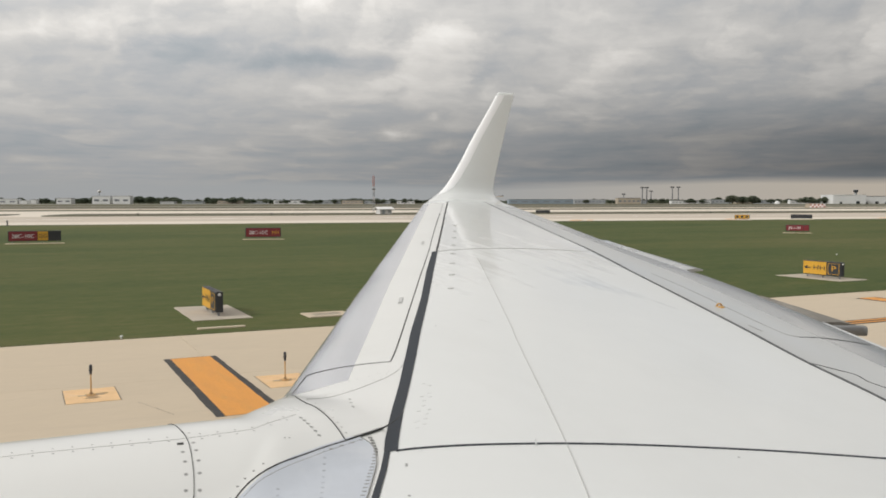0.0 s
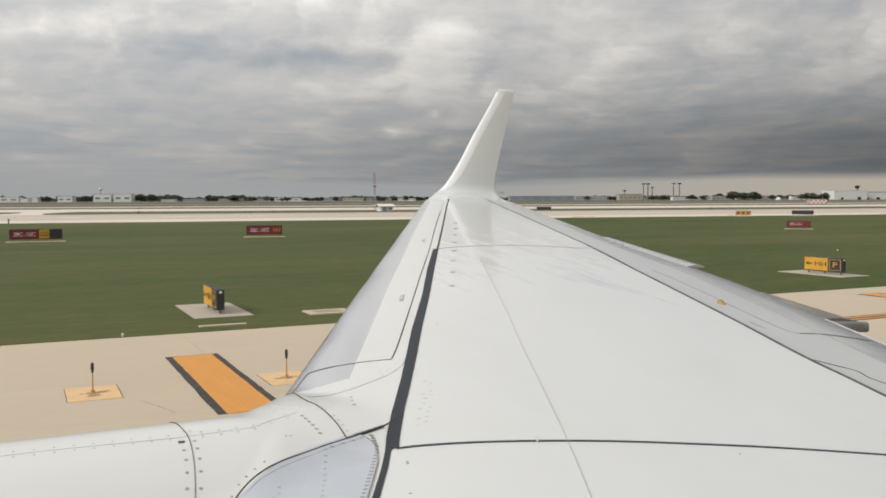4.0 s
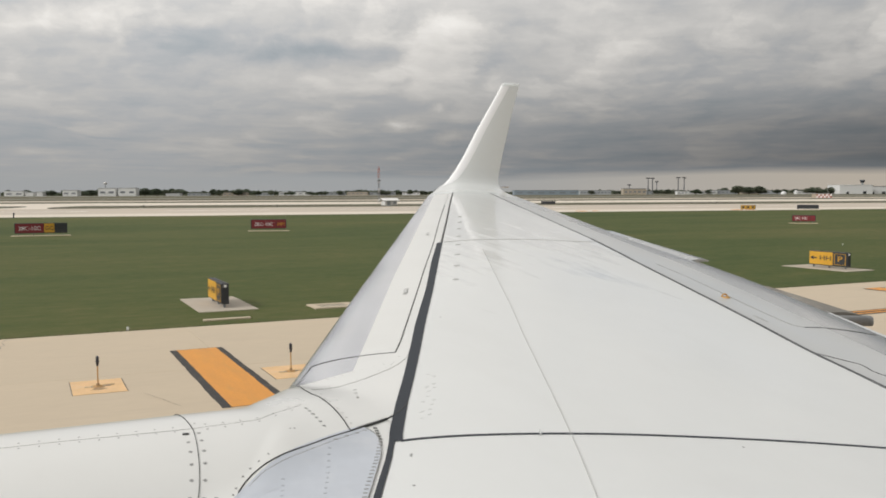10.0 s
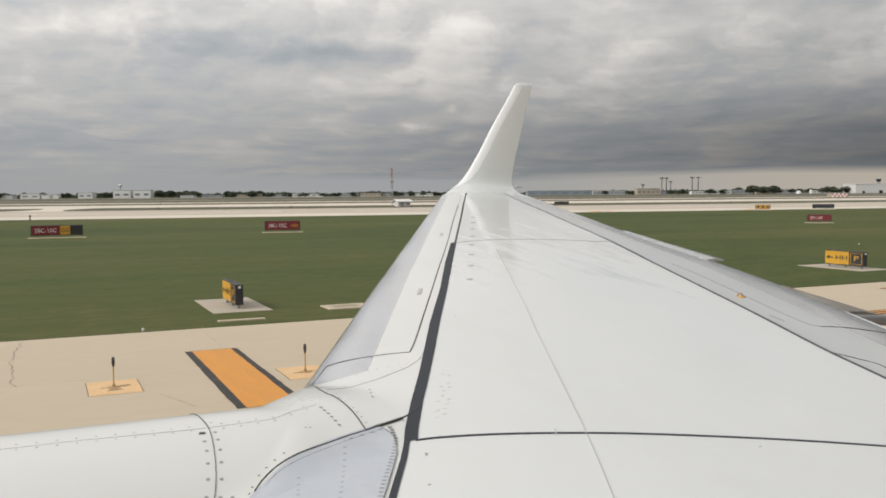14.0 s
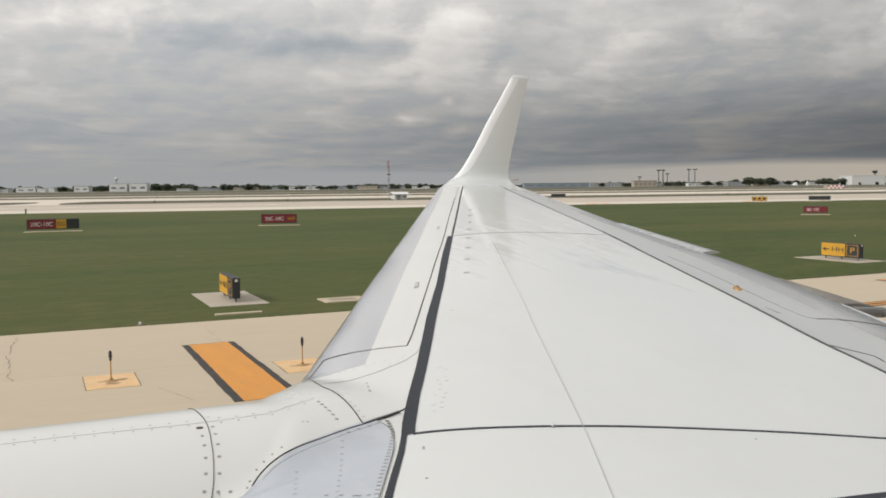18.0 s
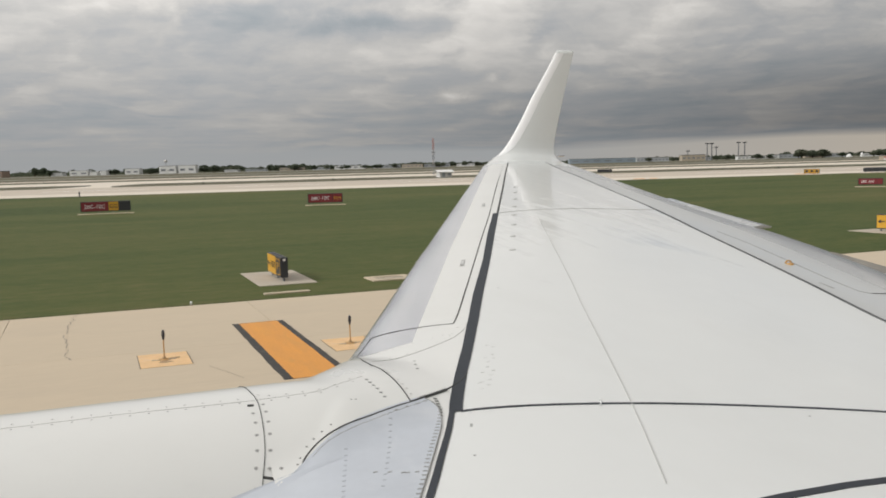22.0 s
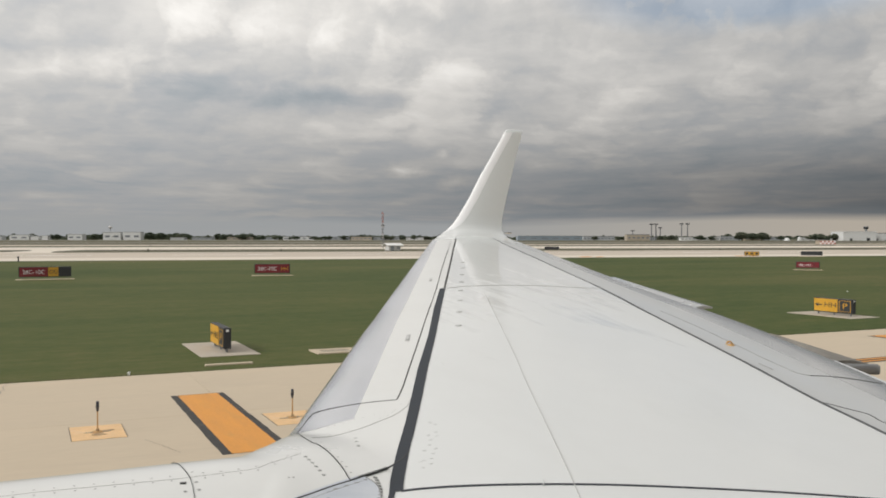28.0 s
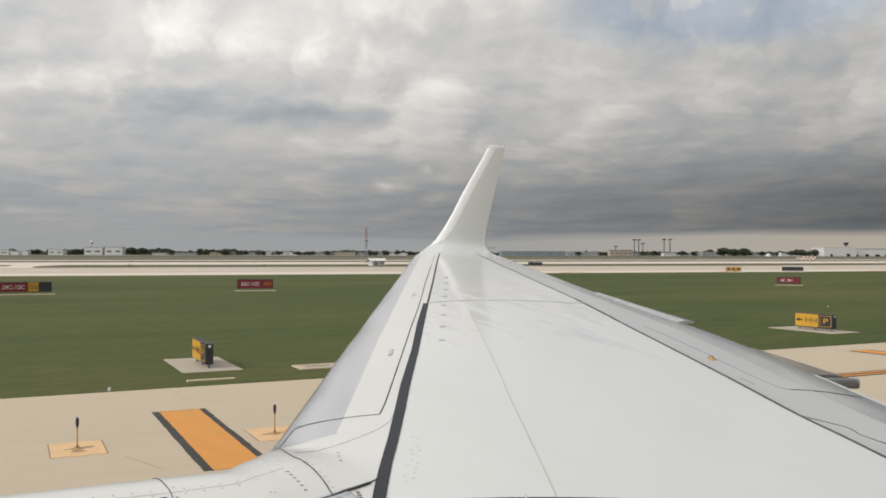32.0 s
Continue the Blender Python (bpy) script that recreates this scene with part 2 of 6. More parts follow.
def grass_material():
    m = bpy.data.materials.new("mown_grass")
    m.use_nodes = True
    n = Nodes(m.node_tree)
    co = n.add("ShaderNodeTexCoord").outputs["Object"]
    wide = n.noise(n.add("ShaderNodeMapping", {"Vector": co, "Scale": (0.35, 1.0, 1.0)}).outputs[0], 0.055, 6.0, 0.62, 0.5)
    patch = n.noise(n.add("ShaderNodeMapping", {"Vector": co, "Scale": (0.4, 1.0, 1.0)}).outputs[0], 0.7, 5.0, 0.65)
    blade = n.noise(co, 14.0, 5.0, 0.7)
    clump = n.noise(n.add("ShaderNodeMapping", {"Vector": co, "Scale": (0.55, 1.0, 1.0)}).outputs[0], 2.1, 6.0, 0.68)
    v = n.math("ADD", n.math("ADD", n.math("MULTIPLY", wide, 0.50), n.math("MULTIPLY", patch, 0.22)), n.math("ADD", n.math("MULTIPLY", clump, 0.34), n.math("MULTIPLY", blade, 0.08)))
    col = n.ramp(v, [(0.43, (0.035, 0.056, 0.013)), (0.515, (0.059, 0.082, 0.020)), (0.59, (0.084, 0.096, 0.026)), (0.68, (0.118, 0.112, 0.038))])
    bs = n.add("ShaderNodeBsdfPrincipled", {"Base Color": col, "Roughness": 0.85, "Specular IOR Level": 0.2})
    bn = n.add("ShaderNodeBump", {"Height": blade, "Strength": 0.5, "Distance": 0.012})
    n.tree.links.new(bn.outputs[0], bs.inputs["Normal"])
    n.add("ShaderNodeOutputMaterial", [bs.outputs[0]])
    return m


def wing_paint():
    """White enamel: weathered and half matt inboard, still waxed towards the tip, the wax worn off in streaks along the air flow."""
    m = bpy.data.materials.new("white_aircraft_paint")
    m.use_nodes = True
    n = Nodes(m.node_tree)
    co = n.add("ShaderNodeTexCoord").outputs["Object"]
    x, y, _ = n.add("ShaderNodeSeparateXYZ", [co]).outputs[:3]
    soft = n.noise(co, 0.45, 4.0, 0.55)
    fine = n.noise(co, 3.0, 5.0, 0.6)
    k = n.math("ADD", map_range(n, soft, 0.3, 0.7, 0.985, 1.015), map_range(n, fine, 0.3, 0.7, -0.008, 0.008))
    col = n.mix(1.0, (0.735, 0.742, 0.728, 1.0), n.add("ShaderNodeCombineColor", [k, k, k]).outputs[0], "MULTIPLY")
    grime = n.noise(n.add("ShaderNodeMapping", {"Vector": co, "Rotation": (0, 0, radians(-28)), "Scale": (1.6, 0.5, 1.0)}).outputs[0], 0.9, 6.0, 0.62, 0.3)
    col = n.mix(n.math("MULTIPLY", map_range(n, grime, 0.50, 0.75), 0.30), col, (0.655, 0.655, 0.63, 1.0))
    streak = n.noise(n.add("ShaderNodeMapping", {"Vector": co, "Rotation": (0, 0, radians(24)), "Scale": (3.6, 0.42, 1.0)}).outputs[0], 1.0, 4.0, 0.55)
    blot = n.noise(n.add("ShaderNodeMapping", {"Vector": co, "Scale": (1.3, 0.9, 1.0)}).outputs[0], 1.6, 3.0, 0.5)
    reach = n.math("ADD", n.math("MULTIPLY", n.math("SUBTRACT", y, 8.7), 0.50), n.math("ADD", n.math("MULTIPLY", n.math("SUBTRACT", streak, 0.5), 5.0), n.math("MULTIPLY", n.math("SUBTRACT", blot, 0.5), 2.5)))
    wax = map_range(n, reach, -0.35, 0.55)
    bs = n.add("ShaderNodeBsdfPrincipled", {"Base Color": col, "Roughness": 0.42, "Specular IOR Level": 0.45, "Coat Roughness": 0.05})
    n.tree.links.new(map_range(n, wax, 0.0, 1.0, 0.24, 1.0), bs.inputs["Coat Weight"])
    rolls = n.noise(n.add("ShaderNodeMapping", {"Vector": co, "Scale": (2.4, 0.5, 1.0)}).outputs[0], 1.0, 3.0, 0.5)
    n.tree.links.new(n.add("ShaderNodeBump", {"Height": rolls, "Strength": 1.0, "Distance": 0.004}).outputs[0], bs.inputs["Coat Normal"])
    n.add("ShaderNodeOutputMaterial", [bs.outputs[0]])
    return m


WHITE = wing_paint()
CREAM = surface("cream_white_slat_paint", (0.725, 0.722, 0.695), 0.38, spread=0.03, scale=0.6, fine=3.0, stain=((0.66, 0.65, 0.61), 0.35, 0.8), coat=0.3)
COWL_WHITE = surface("white_cowl_paint", (0.745, 0.742, 0.715), 0.30, spread=0.025, scale=0.6, fine=3.0, stain=((0.66, 0.655, 0.63), 0.30, 0.9), coat=0.5)
WHITE_GLOSS = surface("white_gloss_paint", (0.75, 0.768, 0.75), 0.22, spread=0.02, scale=1.2, fine=8.0, coat=0.6)
GREY_PAINT = surface("pale_grey_paint", (0.525, 0.53, 0.522), 0.40, spread=0.03, scale=0.6, fine=2.0, coat=0.35, stain=((0.45, 0.46, 0.47), 0.3, 0.5), wave=0.003)
# unseen fuselage: dark warm tone set to dim and tint light bounced outboard
FUSELAGE_GREY = surface("dim_fuselage_grey", (0.23, 0.205, 0.18), 0.40, 0.2, spread=0.03, scale=0.6, fine=2.0, coat=0.6)
# flap grey, darkened for the dull sky reflected towards the trailing edge
SHADED_FLAP = surface("shaded_mid_grey_paint", (0.385, 0.39, 0.385), 0.26, spread=0.04, scale=0.6, fine=2.0, coat=0.9, stain=((0.43, 0.435, 0.43), 0.5, 0.5), stretch=(0.3, 1.2, 1))
# shade of the gap under the flap, put into a dark stained colour
FLAP_SHADE = surface("flap_gap_shade", (0.20, 0.185, 0.16), 0.7, spread=0.2, scale=2.0, fine=12.0, stain=((0.36, 0.33, 0.28), 0.7, 1.5))
# shaded side of the fairing put into the grey, with paler wear over it
SHADED_GREY = surface("shaded_weathered_grey", (0.20, 0.20, 0.195), 0.45, spread=0.15, scale=2.0, fine=12.0, stain=((0.42, 0.42, 0.41), 0.6, 1.5))
BARE = surface("worn_bare_metal", (0.72, 0.73, 0.77), 0.20, 0.9, spread=0.12, scale=1.3, fine=5.0, stain=((0.80, 0.77, 0.77), 0.75, 0.55), stretch=(1.0, 0.35, 1.0), bump=0.002)
# glare of the leading edge put into a near-white base colour
EDGE_GLARE = surface("glare_white_edge", (0.95, 0.95, 0.945), 0.25, spread=0.02, scale=2.0, coat=0.8)
HINGE = surface("worn_hinge_line", (0.27, 0.265, 0.25), 0.55, spread=0.2, scale=6.0)
FAINT = surface("painted_over_fasteners", (0.58, 0.58, 0.565), 0.5, spread=0.05, scale=6.0)
BLUE_GREY = surface("blue_grey_primer", (0.54, 0.57, 0.62), 0.38, 0.15, spread=0.06, scale=2.5, fine=14.0, stain=((0.70, 0.71, 0.73), 0.6, 1.6))
PRIMED = surface("worn_primer_over_fasteners", (0.40, 0.42, 0.46), 0.5, spread=0.15, scale=9.0)
SEALANT = surface("dark_sealant", (0.048, 0.053, 0.062), 0.75, spread=0.15, scale=6.0, fine=30.0, spec=0.25)
REAR_SEAL = surface("weathered_grey_sealant", (0.105, 0.108, 0.11), 0.75, spread=0.2, scale=5.0, fine=25.0, spec=0.25)
SEAM = surface("panel_gap", (0.055, 0.055, 0.053), 0.8, spread=0.1, scale=8.0)
PALE_SEAM = surface("filled_panel_joint", (0.50, 0.495, 0.48), 0.5, spread=0.06, scale=5.0)
RIVET = surface("rivet_metal", (0.30, 0.30, 0.29), 0.45, 0.3, spread=0.15, scale=9.0)
PANEL_GREY = surface("access_panel_grey", (0.44, 0.435, 0.42), 0.45, spread=0.08, scale=9.0)
ORANGE = surface("orange_lacquer", (0.60, 0.34, 0.09), 0.4, spread=0.1, scale=20.0)
RUBBER = surface("black_rubber", (0.045, 0.047, 0.05), 0.65, spread=0.15, scale=8.0)
CONCRETE = surface("pale_concrete", (0.56, 0.466, 0.348), 0.85, spread=0.06, scale=0.25, fine=5.0, bump=0.003, stain=((0.46, 0.385, 0.30), 0.5, 0.35), stretch=(0.35, 1, 1), shade_random=0.02, spec=0.3)
SLAB_TAN = surface("weathered_tan_concrete", (0.46, 0.40, 0.325), 0.9, spread=0.10, scale=1.2, fine=9.0, bump=0.003, stain=((0.36, 0.31, 0.25), 0.5, 1.2))
SLAB_GREY = surface("weathered_grey_concrete", (0.36, 0.345, 0.31), 0.9, spread=0.12, scale=1.5, fine=9.0, bump=0.003, stain=((0.24, 0.23, 0.19), 0.6, 1.2))
CONCRETE_FAR = surface("runway_concrete", (0.56, 0.485, 0.40), 0.85, spread=0.09, scale=0.05, fine=0.6, stain=((0.42, 0.37, 0.32), 0.6, 0.06), stretch=(0.2, 1, 1), spec=0.3)
PALE_FAR = surface("bleached_concrete", (0.71, 0.635, 0.54), 0.85, spread=0.06, scale=0.05, fine=0.6, stretch=(0.2, 1, 1), spec=0.3)
DULL_FAR = surface("weathered_grey_pavement", (0.30, 0.275, 0.24), 0.9, spread=0.1, scale=0.05, fine=0.6, stretch=(0.2, 1, 1), spec=0.3)
ASPHALT = surface("worn_asphalt", (0.115, 0.105, 0.10), 0.9, spread=0.2, scale=0.2, fine=3.0, stretch=(0.3, 1, 1), spec=0.3)
RUST = surface("rusty_stain", (0.40, 0.27, 0.15), 0.85, spread=0.3, scale=5.0, fine=30.0)
RUST_YELLOW = surface("rusty_yellow_paint", (0.50, 0.29, 0.11), 0.7, spread=0.2, scale=8.0, fine=40.0, stain=((0.25, 0.15, 0.09), 0.6, 6.0))
CRACK = surface("crack_filler", (0.33, 0.28, 0.225), 0.9, spread=0.2, scale=6.0)
JOINT = surface("joint_filler", (0.20, 0.175, 0.15), 0.9, spread=0.12, scale=4.0)
YELLOW = surface("yellow_road_paint", (0.70, 0.305, 0.058), 0.7, spread=0.10, scale=2.0, fine=18.0, stain=((0.55, 0.30, 0.08), 0.5, 1.6), stretch=(1.6, 0.3, 1))
PALE_YELLOW = surface("faded_yellow_paint", (0.76, 0.50, 0.26), 0.75, spread=0.14, scale=3.0, fine=18.0, stain=((0.66, 0.50, 0.36), 0.75, 2.6))
BLACK_PAINT = surface("black_road_paint", (0.038, 0.035, 0.033), 0.75, spread=0.25, scale=3.0, fine=20.0, stain=((0.2, 0.17, 0.14), 0.35, 3.0))
GRASS = grass_material()
DRY_BLADES = surface("dry_grass_fringe", (0.085, 0.067, 0.035), 0.85, spread=0.4, scale=1.0, fine=8.0, spec=0.2)
def leaf_material():
    m = bpy.data.materials.new("hazed_foliage")
    m.use_nodes = True
    n = Nodes(m.node_tree)
    co = n.add("ShaderNodeTexCoord").outputs["Object"]
    r = n.add("ShaderNodeObjectInfo").outputs["Random"]
    tone = n.math("ADD", n.math("MULTIPLY", n.noise(co, 1.2, 4.0, 0.6), 0.7), n.math("MULTIPLY", r, 0.3))
    # greens paler than real leaves, with distance haze mixed in
    col = n.ramp(tone, [(0.30, (0.10, 0.125, 0.085)), (0.50, (0.15, 0.175, 0.125)), (0.70, (0.20, 0.21, 0.15))])
    front = n.add("ShaderNodeBsdfDiffuse", {"Color": col}).outputs[0]
    back = n.add("ShaderNodeBsdfTranslucent", {"Color": col}).outputs[0]
    n.add("ShaderNodeOutputMaterial", [n.add("ShaderNodeMixShader", [0.45, front, back]).outputs[0]])
    return m


LEAF = leaf_material()
BARK = surface("bark", (0.09, 0.07, 0.05), 0.9, spread=0.2)
HANGAR_WHITE = surface("white_cladding", (0.70, 0.70, 0.685), 0.6, spread=0.05, scale=0.1, fine=1.0)
PALE_CLADDING = surface("pale_weathered_cladding", (0.50, 0.51, 0.51), 0.65, spread=0.1, scale=0.1, fine=1.0)
HANGAR_GREY = surface("grey_cladding", (0.36, 0.38, 0.39), 0.6, spread=0.08, scale=0.1, fine=1.0)
TAN_WALL = surface("tan_brick_wall", (0.42, 0.36, 0.28), 0.85, spread=0.1, scale=0.2, fine=2.0)
BRICK_WALL = surface("brown_brick_wall", (0.27, 0.20, 0.155), 0.85, spread=0.15, scale=0.3, fine=3.0)
BLUE_ROOF = surface("blue_grey_roofing", (0.24, 0.29, 0.33), 0.6, spread=0.08, scale=0.1, fine=1.0)
ROOF_GREY = surface("grey_roofing", (0.22, 0.225, 0.23), 0.75, spread=0.1, scale=0.2, fine=2.0)
DARK_GLASS = surface("dark_window_glass", (0.04, 0.045, 0.05), 0.12, spread=0.1, scale=1.0)
# far windows: haze and reflected sky put into a mid grey
WINDOW_BAND = surface("hazed_window_grey", (0.22, 0.235, 0.25), 0.2, spread=0.2, scale=0.3)
STEEL = surface("galvanised_steel", (0.22, 0.225, 0.23), 0.5, 0.5, spread=0.1, scale=3.0)
RED_PAINT = surface("red_sign_face", (0.215, 0.024, 0.032), 0.5, spread=0.06, scale=3.0)
SIGN_WHITE = surface("white_sign_lettering", (0.82, 0.80, 0.78), 0.5, spread=0.03, scale=3.0)
SIGN_YELLOW = surface("yellow_sign_face", (0.63, 0.34, 0.035), 0.5, spread=0.08, scale=3.0)
SIGN_BLACK = surface("black_sign_housing", (0.035, 0.036, 0.04), 0.5, spread=0.15, scale=4.0)
MAST_RED = surface("mast_red", (0.36, 0.14, 0.11), 0.6, spread=0.1, scale=3.0)
MAST_GREY = surface("weathered_mast_grey", (0.42, 0.40, 0.39), 0.6, spread=0.1, scale=3.0)
MAST_WHITE = surface("mast_white", (0.70, 0.68, 0.66), 0.6, spread=0.06, scale=3.0)
BLUE_LENS = surface("dark_blue_lens", (0.03, 0.035, 0.05), 0.4, spread=0.1, scale=9.0)


# ---- mesh helpers ----
def to_object(name, bm, material, parent=None, smooth=False):
    me = bpy.data.meshes.new(name)
    bm.to_mesh(me)
    bm.free()
    me.materials.append(material)
    if smooth:
        me.polygons.foreach_set("use_smooth", [True] * len(me.polygons))
    ob = new(name, me)
    ob.parent = parent
    return ob


def part(name, bm, material, parent, label="", smooth=False, kind=""):
    return tagged(to_object(name, bm, material, parent, smooth), label, kind=kind)


def thing(name, at, label, category, group="", turn=0.0):
    ob = new(name)
    ob.empty_display_size = 0.2
    ob.matrix_basis = pose(*at, 0, 0, turn)
    return tagged(ob, label, category, group)


def box(bm, x0, y0, z0, x1, y1, z1, bevel=0.0):
    vs = [bm.verts.new(p) for p in ((x0, y0, z0), (x1, y0, z0), (x1, y1, z0), (x0, y1, z0), (x0, y0, z1), (x1, y0, z1), (x1, y1, z1), (x0, y1, z1))]
    fs = [bm.faces.new([vs[i] for i in f]) for f in ((3, 2, 1, 0), (4, 5, 6, 7), (0, 1, 5, 4), (1, 2, 6, 5), (2, 3, 7, 6), (3, 0, 4, 7))]
    if bevel:
        edges = {e for f in fs for e in f.edges}
        bmesh.ops.bevel(bm, geom=list(edges), offset=bevel, segments=1, affect="EDGES")
    return bm


def boxed(x0, y0, z0, x1, y1, z1, bevel=0.0):
    return box(bmesh.new(), x0, y0, z0, x1, y1, z1, bevel)


def tube(bm, a, b, ra, rb, n=10, caps=True):
    """A tapered round bar from a to b."""
    a, b = Vector(a), Vector(b)
    q = (b - a).to_track_quat("Z", "Y")
    rings = []
    for p, r in ((a, ra), (b, rb)):
        rings.append([bm.verts.new(p + q @ Vector((r * math.cos(2 * math.pi * i / n), r * math.sin(2 * math.pi * i / n), 0))) for i in range(n)])
    for i in range(n):
        j = (i + 1) % n
        bm.faces.new((rings[0][i], rings[0][j], rings[1][j], rings[1][i]))
    if caps:
        bm.faces.new(rings[0][::-1])
        bm.faces.new(rings[1])
    return bm


def grid(fn, us, vs):
    """A sheet over fn(u, v)."""
    bm = bmesh.new()
    rows = [[bm.verts.new(fn(u, v)) for v in vs] for u in us]
    for a, b in zip(rows, rows[1:]):
        for i in range(len(vs) - 1):
            bm.faces.new((a[i], b[i], b[i + 1], a[i + 1]))
    return bm


def steps(a, b, n):
    return [a + (b - a) * i / n for i in range(n + 1)]


# ---- the wing's outer shape: x aft, y outboard, z up ----
EYE_Z = 3.75
TAN_D = math.tan(math.radians(6.0))
NAC_Y, NAC_R, NAC_TOP = 4.3, 1.0, 2.643

def le_x(y):
    return 1.745 + 0.565 * (y - 6.02) + 0.065 * min(max((8.3 - y) / 2.8, 0.0), 1.0)

def te_x(y):
    return 8.7 - 0.165 * (15.4 - y) + 0.22 * math.exp(-((y - 7.6) / 2.0) ** 2)

def plane_z(y):
    return 3.75 - (15.4 - y) * TAN_D

def naca(s):
    s = min(max(s, 0.0), 1.0)
    return 5 * 0.115 * (0.2969 * math.sqrt(s) - 0.126 * s - 0.3516 * s * s + 0.2843 * s ** 3 - 0.1015 * s ** 4)

def wing_z(x, y):
    a, b = le_x(y), te_x(y)
    cd = min(b - a, 4.5)
    xm = a + 0.3 * cd
    if x < xm:
        s = (x - a) / cd
        z = plane_z(y) + cd * (naca(s) - 0.0575)
        return z + 4.0 * s * cd if s < 0 else z
    z = plane_z(y) + (b - xm) / 0.7 * (naca(0.3 + 0.7 * (x - xm) / (b - xm)) - 0.0575)
    u = min(max((x - (b - 1.25)) / 1.25, 0.0), 1.0)
    return z + 0.09 * u * (1 - u) * min(1.0, max(0.0, (13.5 - y) / 3.0))

def nac_z(x, y):
    top = NAC_TOP - 0.16 * max(0.0, x - 0.85) ** 2
    d = min(abs(y - NAC_Y), NAC_R * 0.995)
    return top - NAC_R + math.sqrt(NAC_R ** 2 - d * d)

def skin_z(x, y):
    a, b = wing_z(x, y), nac_z(x, y)
    k = 0.08 + 0.40 * math.exp(-((y - 5.0) / 0.55) ** 2 - ((x - 1.2) / 0.5) ** 2)
    h = max(k - abs(a - b), 0.0) / k
    # fold where the fairing swells out of the nacelle
    d = (x - 0.766) * 0.857 - (y - 3.652) * 0.514
    s = (x - 0.766) * 0.514 + (y - 3.652) * 0.857
    if 0.0 < d < 0.5 and -0.3 < s < 1.1:
        swell = 0.010 * (1 - math.exp(-(d / 0.05) ** 2)) * math.exp(-(max(0.0, d - 0.10) / 0.10) ** 2) * math.exp(-(max(0.0, s - 0.40) / 0.16) ** 2 - (max(0.0, -s) / 0.1) ** 2)
    else:
        swell = 0.0
    return max(a, b) + swell + h * h * k * 0.25 + 0.035 * math.exp(-((x - 1.36) / 0.14) ** 2 - ((y - 5.08) / 0.2) ** 2)

AIRPLANE = thing("airplane", (0, 0, 0), "white twin-engine airliner with swept wing and blended winglet", "airplane")
AIRPLANE.matrix_basis = Matrix.Translation((0, 0, EYE_Z)) @ Matrix.Rotation(radians(TIP), 4, Vector((0.906, -0.423, 0))) @ Matrix.Translation((0, 0, -EYE_Z))


SPAR = [(0.3, -0.42), (3.27, 1.245), (3.69, 1.473), (3.87, 1.56), (3.99, 1.635), (4.38, 1.83), (4.84, 2.07), (5.40, 2.36), (5.96, 2.642), (7.05, 3.213), (8.33, 3.86), (9.40, 4.42), (9.46, 4.472), (10.11, 4.806), (11.61, 5.582), (13.26, 6.428), (15.2, 7.44)]
SEAL_FORE = [(0.6, -0.27), (3.277, 1.231), (3.428, 1.313), (3.694, 1.460), (3.873, 1.549), (3.994, 1.602), (4.394, 1.800), (4.853, 2.042), (5.422, 2.329), (5.983, 2.610), (7.069, 3.185), (8.356, 3.831), (9.43, 4.395)]
SEAL_AFT_IN = [(0.6, -0.24), (3.263, 1.260), (3.415, 1.340), (3.682, 1.486), (3.90, 1.592)]
SEAL_AFT = [(3.86, 1.616), (3.98, 1.669), (4.368, 1.860), (4.822, 2.100), (5.387, 2.391), (5.946, 2.674), (7.034, 3.241), (8.31, 3.892), (9.43, 4.468)]
SLAT = [(5.335, 2.182), (5.568, 2.315), (6.021, 2.554), (7.222, 3.184), (8.097, 3.641), (9.485, 4.375), (11.119, 5.216), (12.933, 6.167), (14.95, 7.23)]
REAR = [(0.3, 4.42), (4.24, 5.383), (4.955, 5.528), (5.793, 5.769), (6.285, 5.903), (7.459, 6.211), (8.137, 6.39), (9.049, 6.64), (9.9, 6.868), (11.141, 7.145), (12.548, 7.498), (14.185, 7.875), (15.1, 8.13)]
PYLON = (-0.1425, 0.1130, 0.5223, -0.0487, 0.4557, 4.000)


def along(knots, v):
    return float(np.interp(v, [p[0] for p in knots], [p[1] for p in knots]))


def spar_x(y):
    return along(SPAR, y)


def slat_x(y):
    return along(SLAT, y) if y > 5.335 else 2.182 + 0.55 * (y - 5.335)


def band_x(y):
    return min(1.77 + 0.507 * (y - 5.04) + 0.02 * max(0.0, y - 8.0), slat_x(y) - 0.03)


def rear_x(y):
    return along(REAR, y)


def pylon_y(x):
    """Inboard edge of the pylon fairing in plan."""
    return float(np.polyval(PYLON, min(max(x, 0.5), 2.1) - 1.3))


def sheet(name, xa, xb, y0, y1, nx, ny, material, label="", lift=0.0, parent=None, smooth=True, skirt=0.0):
    """A skin panel between two plan curves, with a turned-down rim."""
    def at(v, u):
        y = y0 + (y1 - y0) * v
        a, b = xa(y), xb(y)
        x = a + (b - a) * u
        return (x, y, skin_z(x, y) + lift)
    bm = bmesh.new()
    us, vs = steps(0, 1, nx), steps(0, 1, ny)
    rows = [[bm.verts.new(at(v, u)) for u in us] for v in vs]
    for a, b in zip(rows, rows[1:]):
        for i in range(nx):
            bm.faces.new((a[i], a[i + 1], b[i + 1], b[i]))
    if skirt:
        rim = [e for e in bm.edges if len(e.link_faces) == 1]
        ext = bmesh.ops.extrude_edge_only(bm, edges=rim)
        for v in ext["geom"]:
            if isinstance(v, bmesh.types.BMVert):
                v.co.z -= skirt
    return part(name, bm, material, parent or AIRPLANE, label, smooth=smooth)


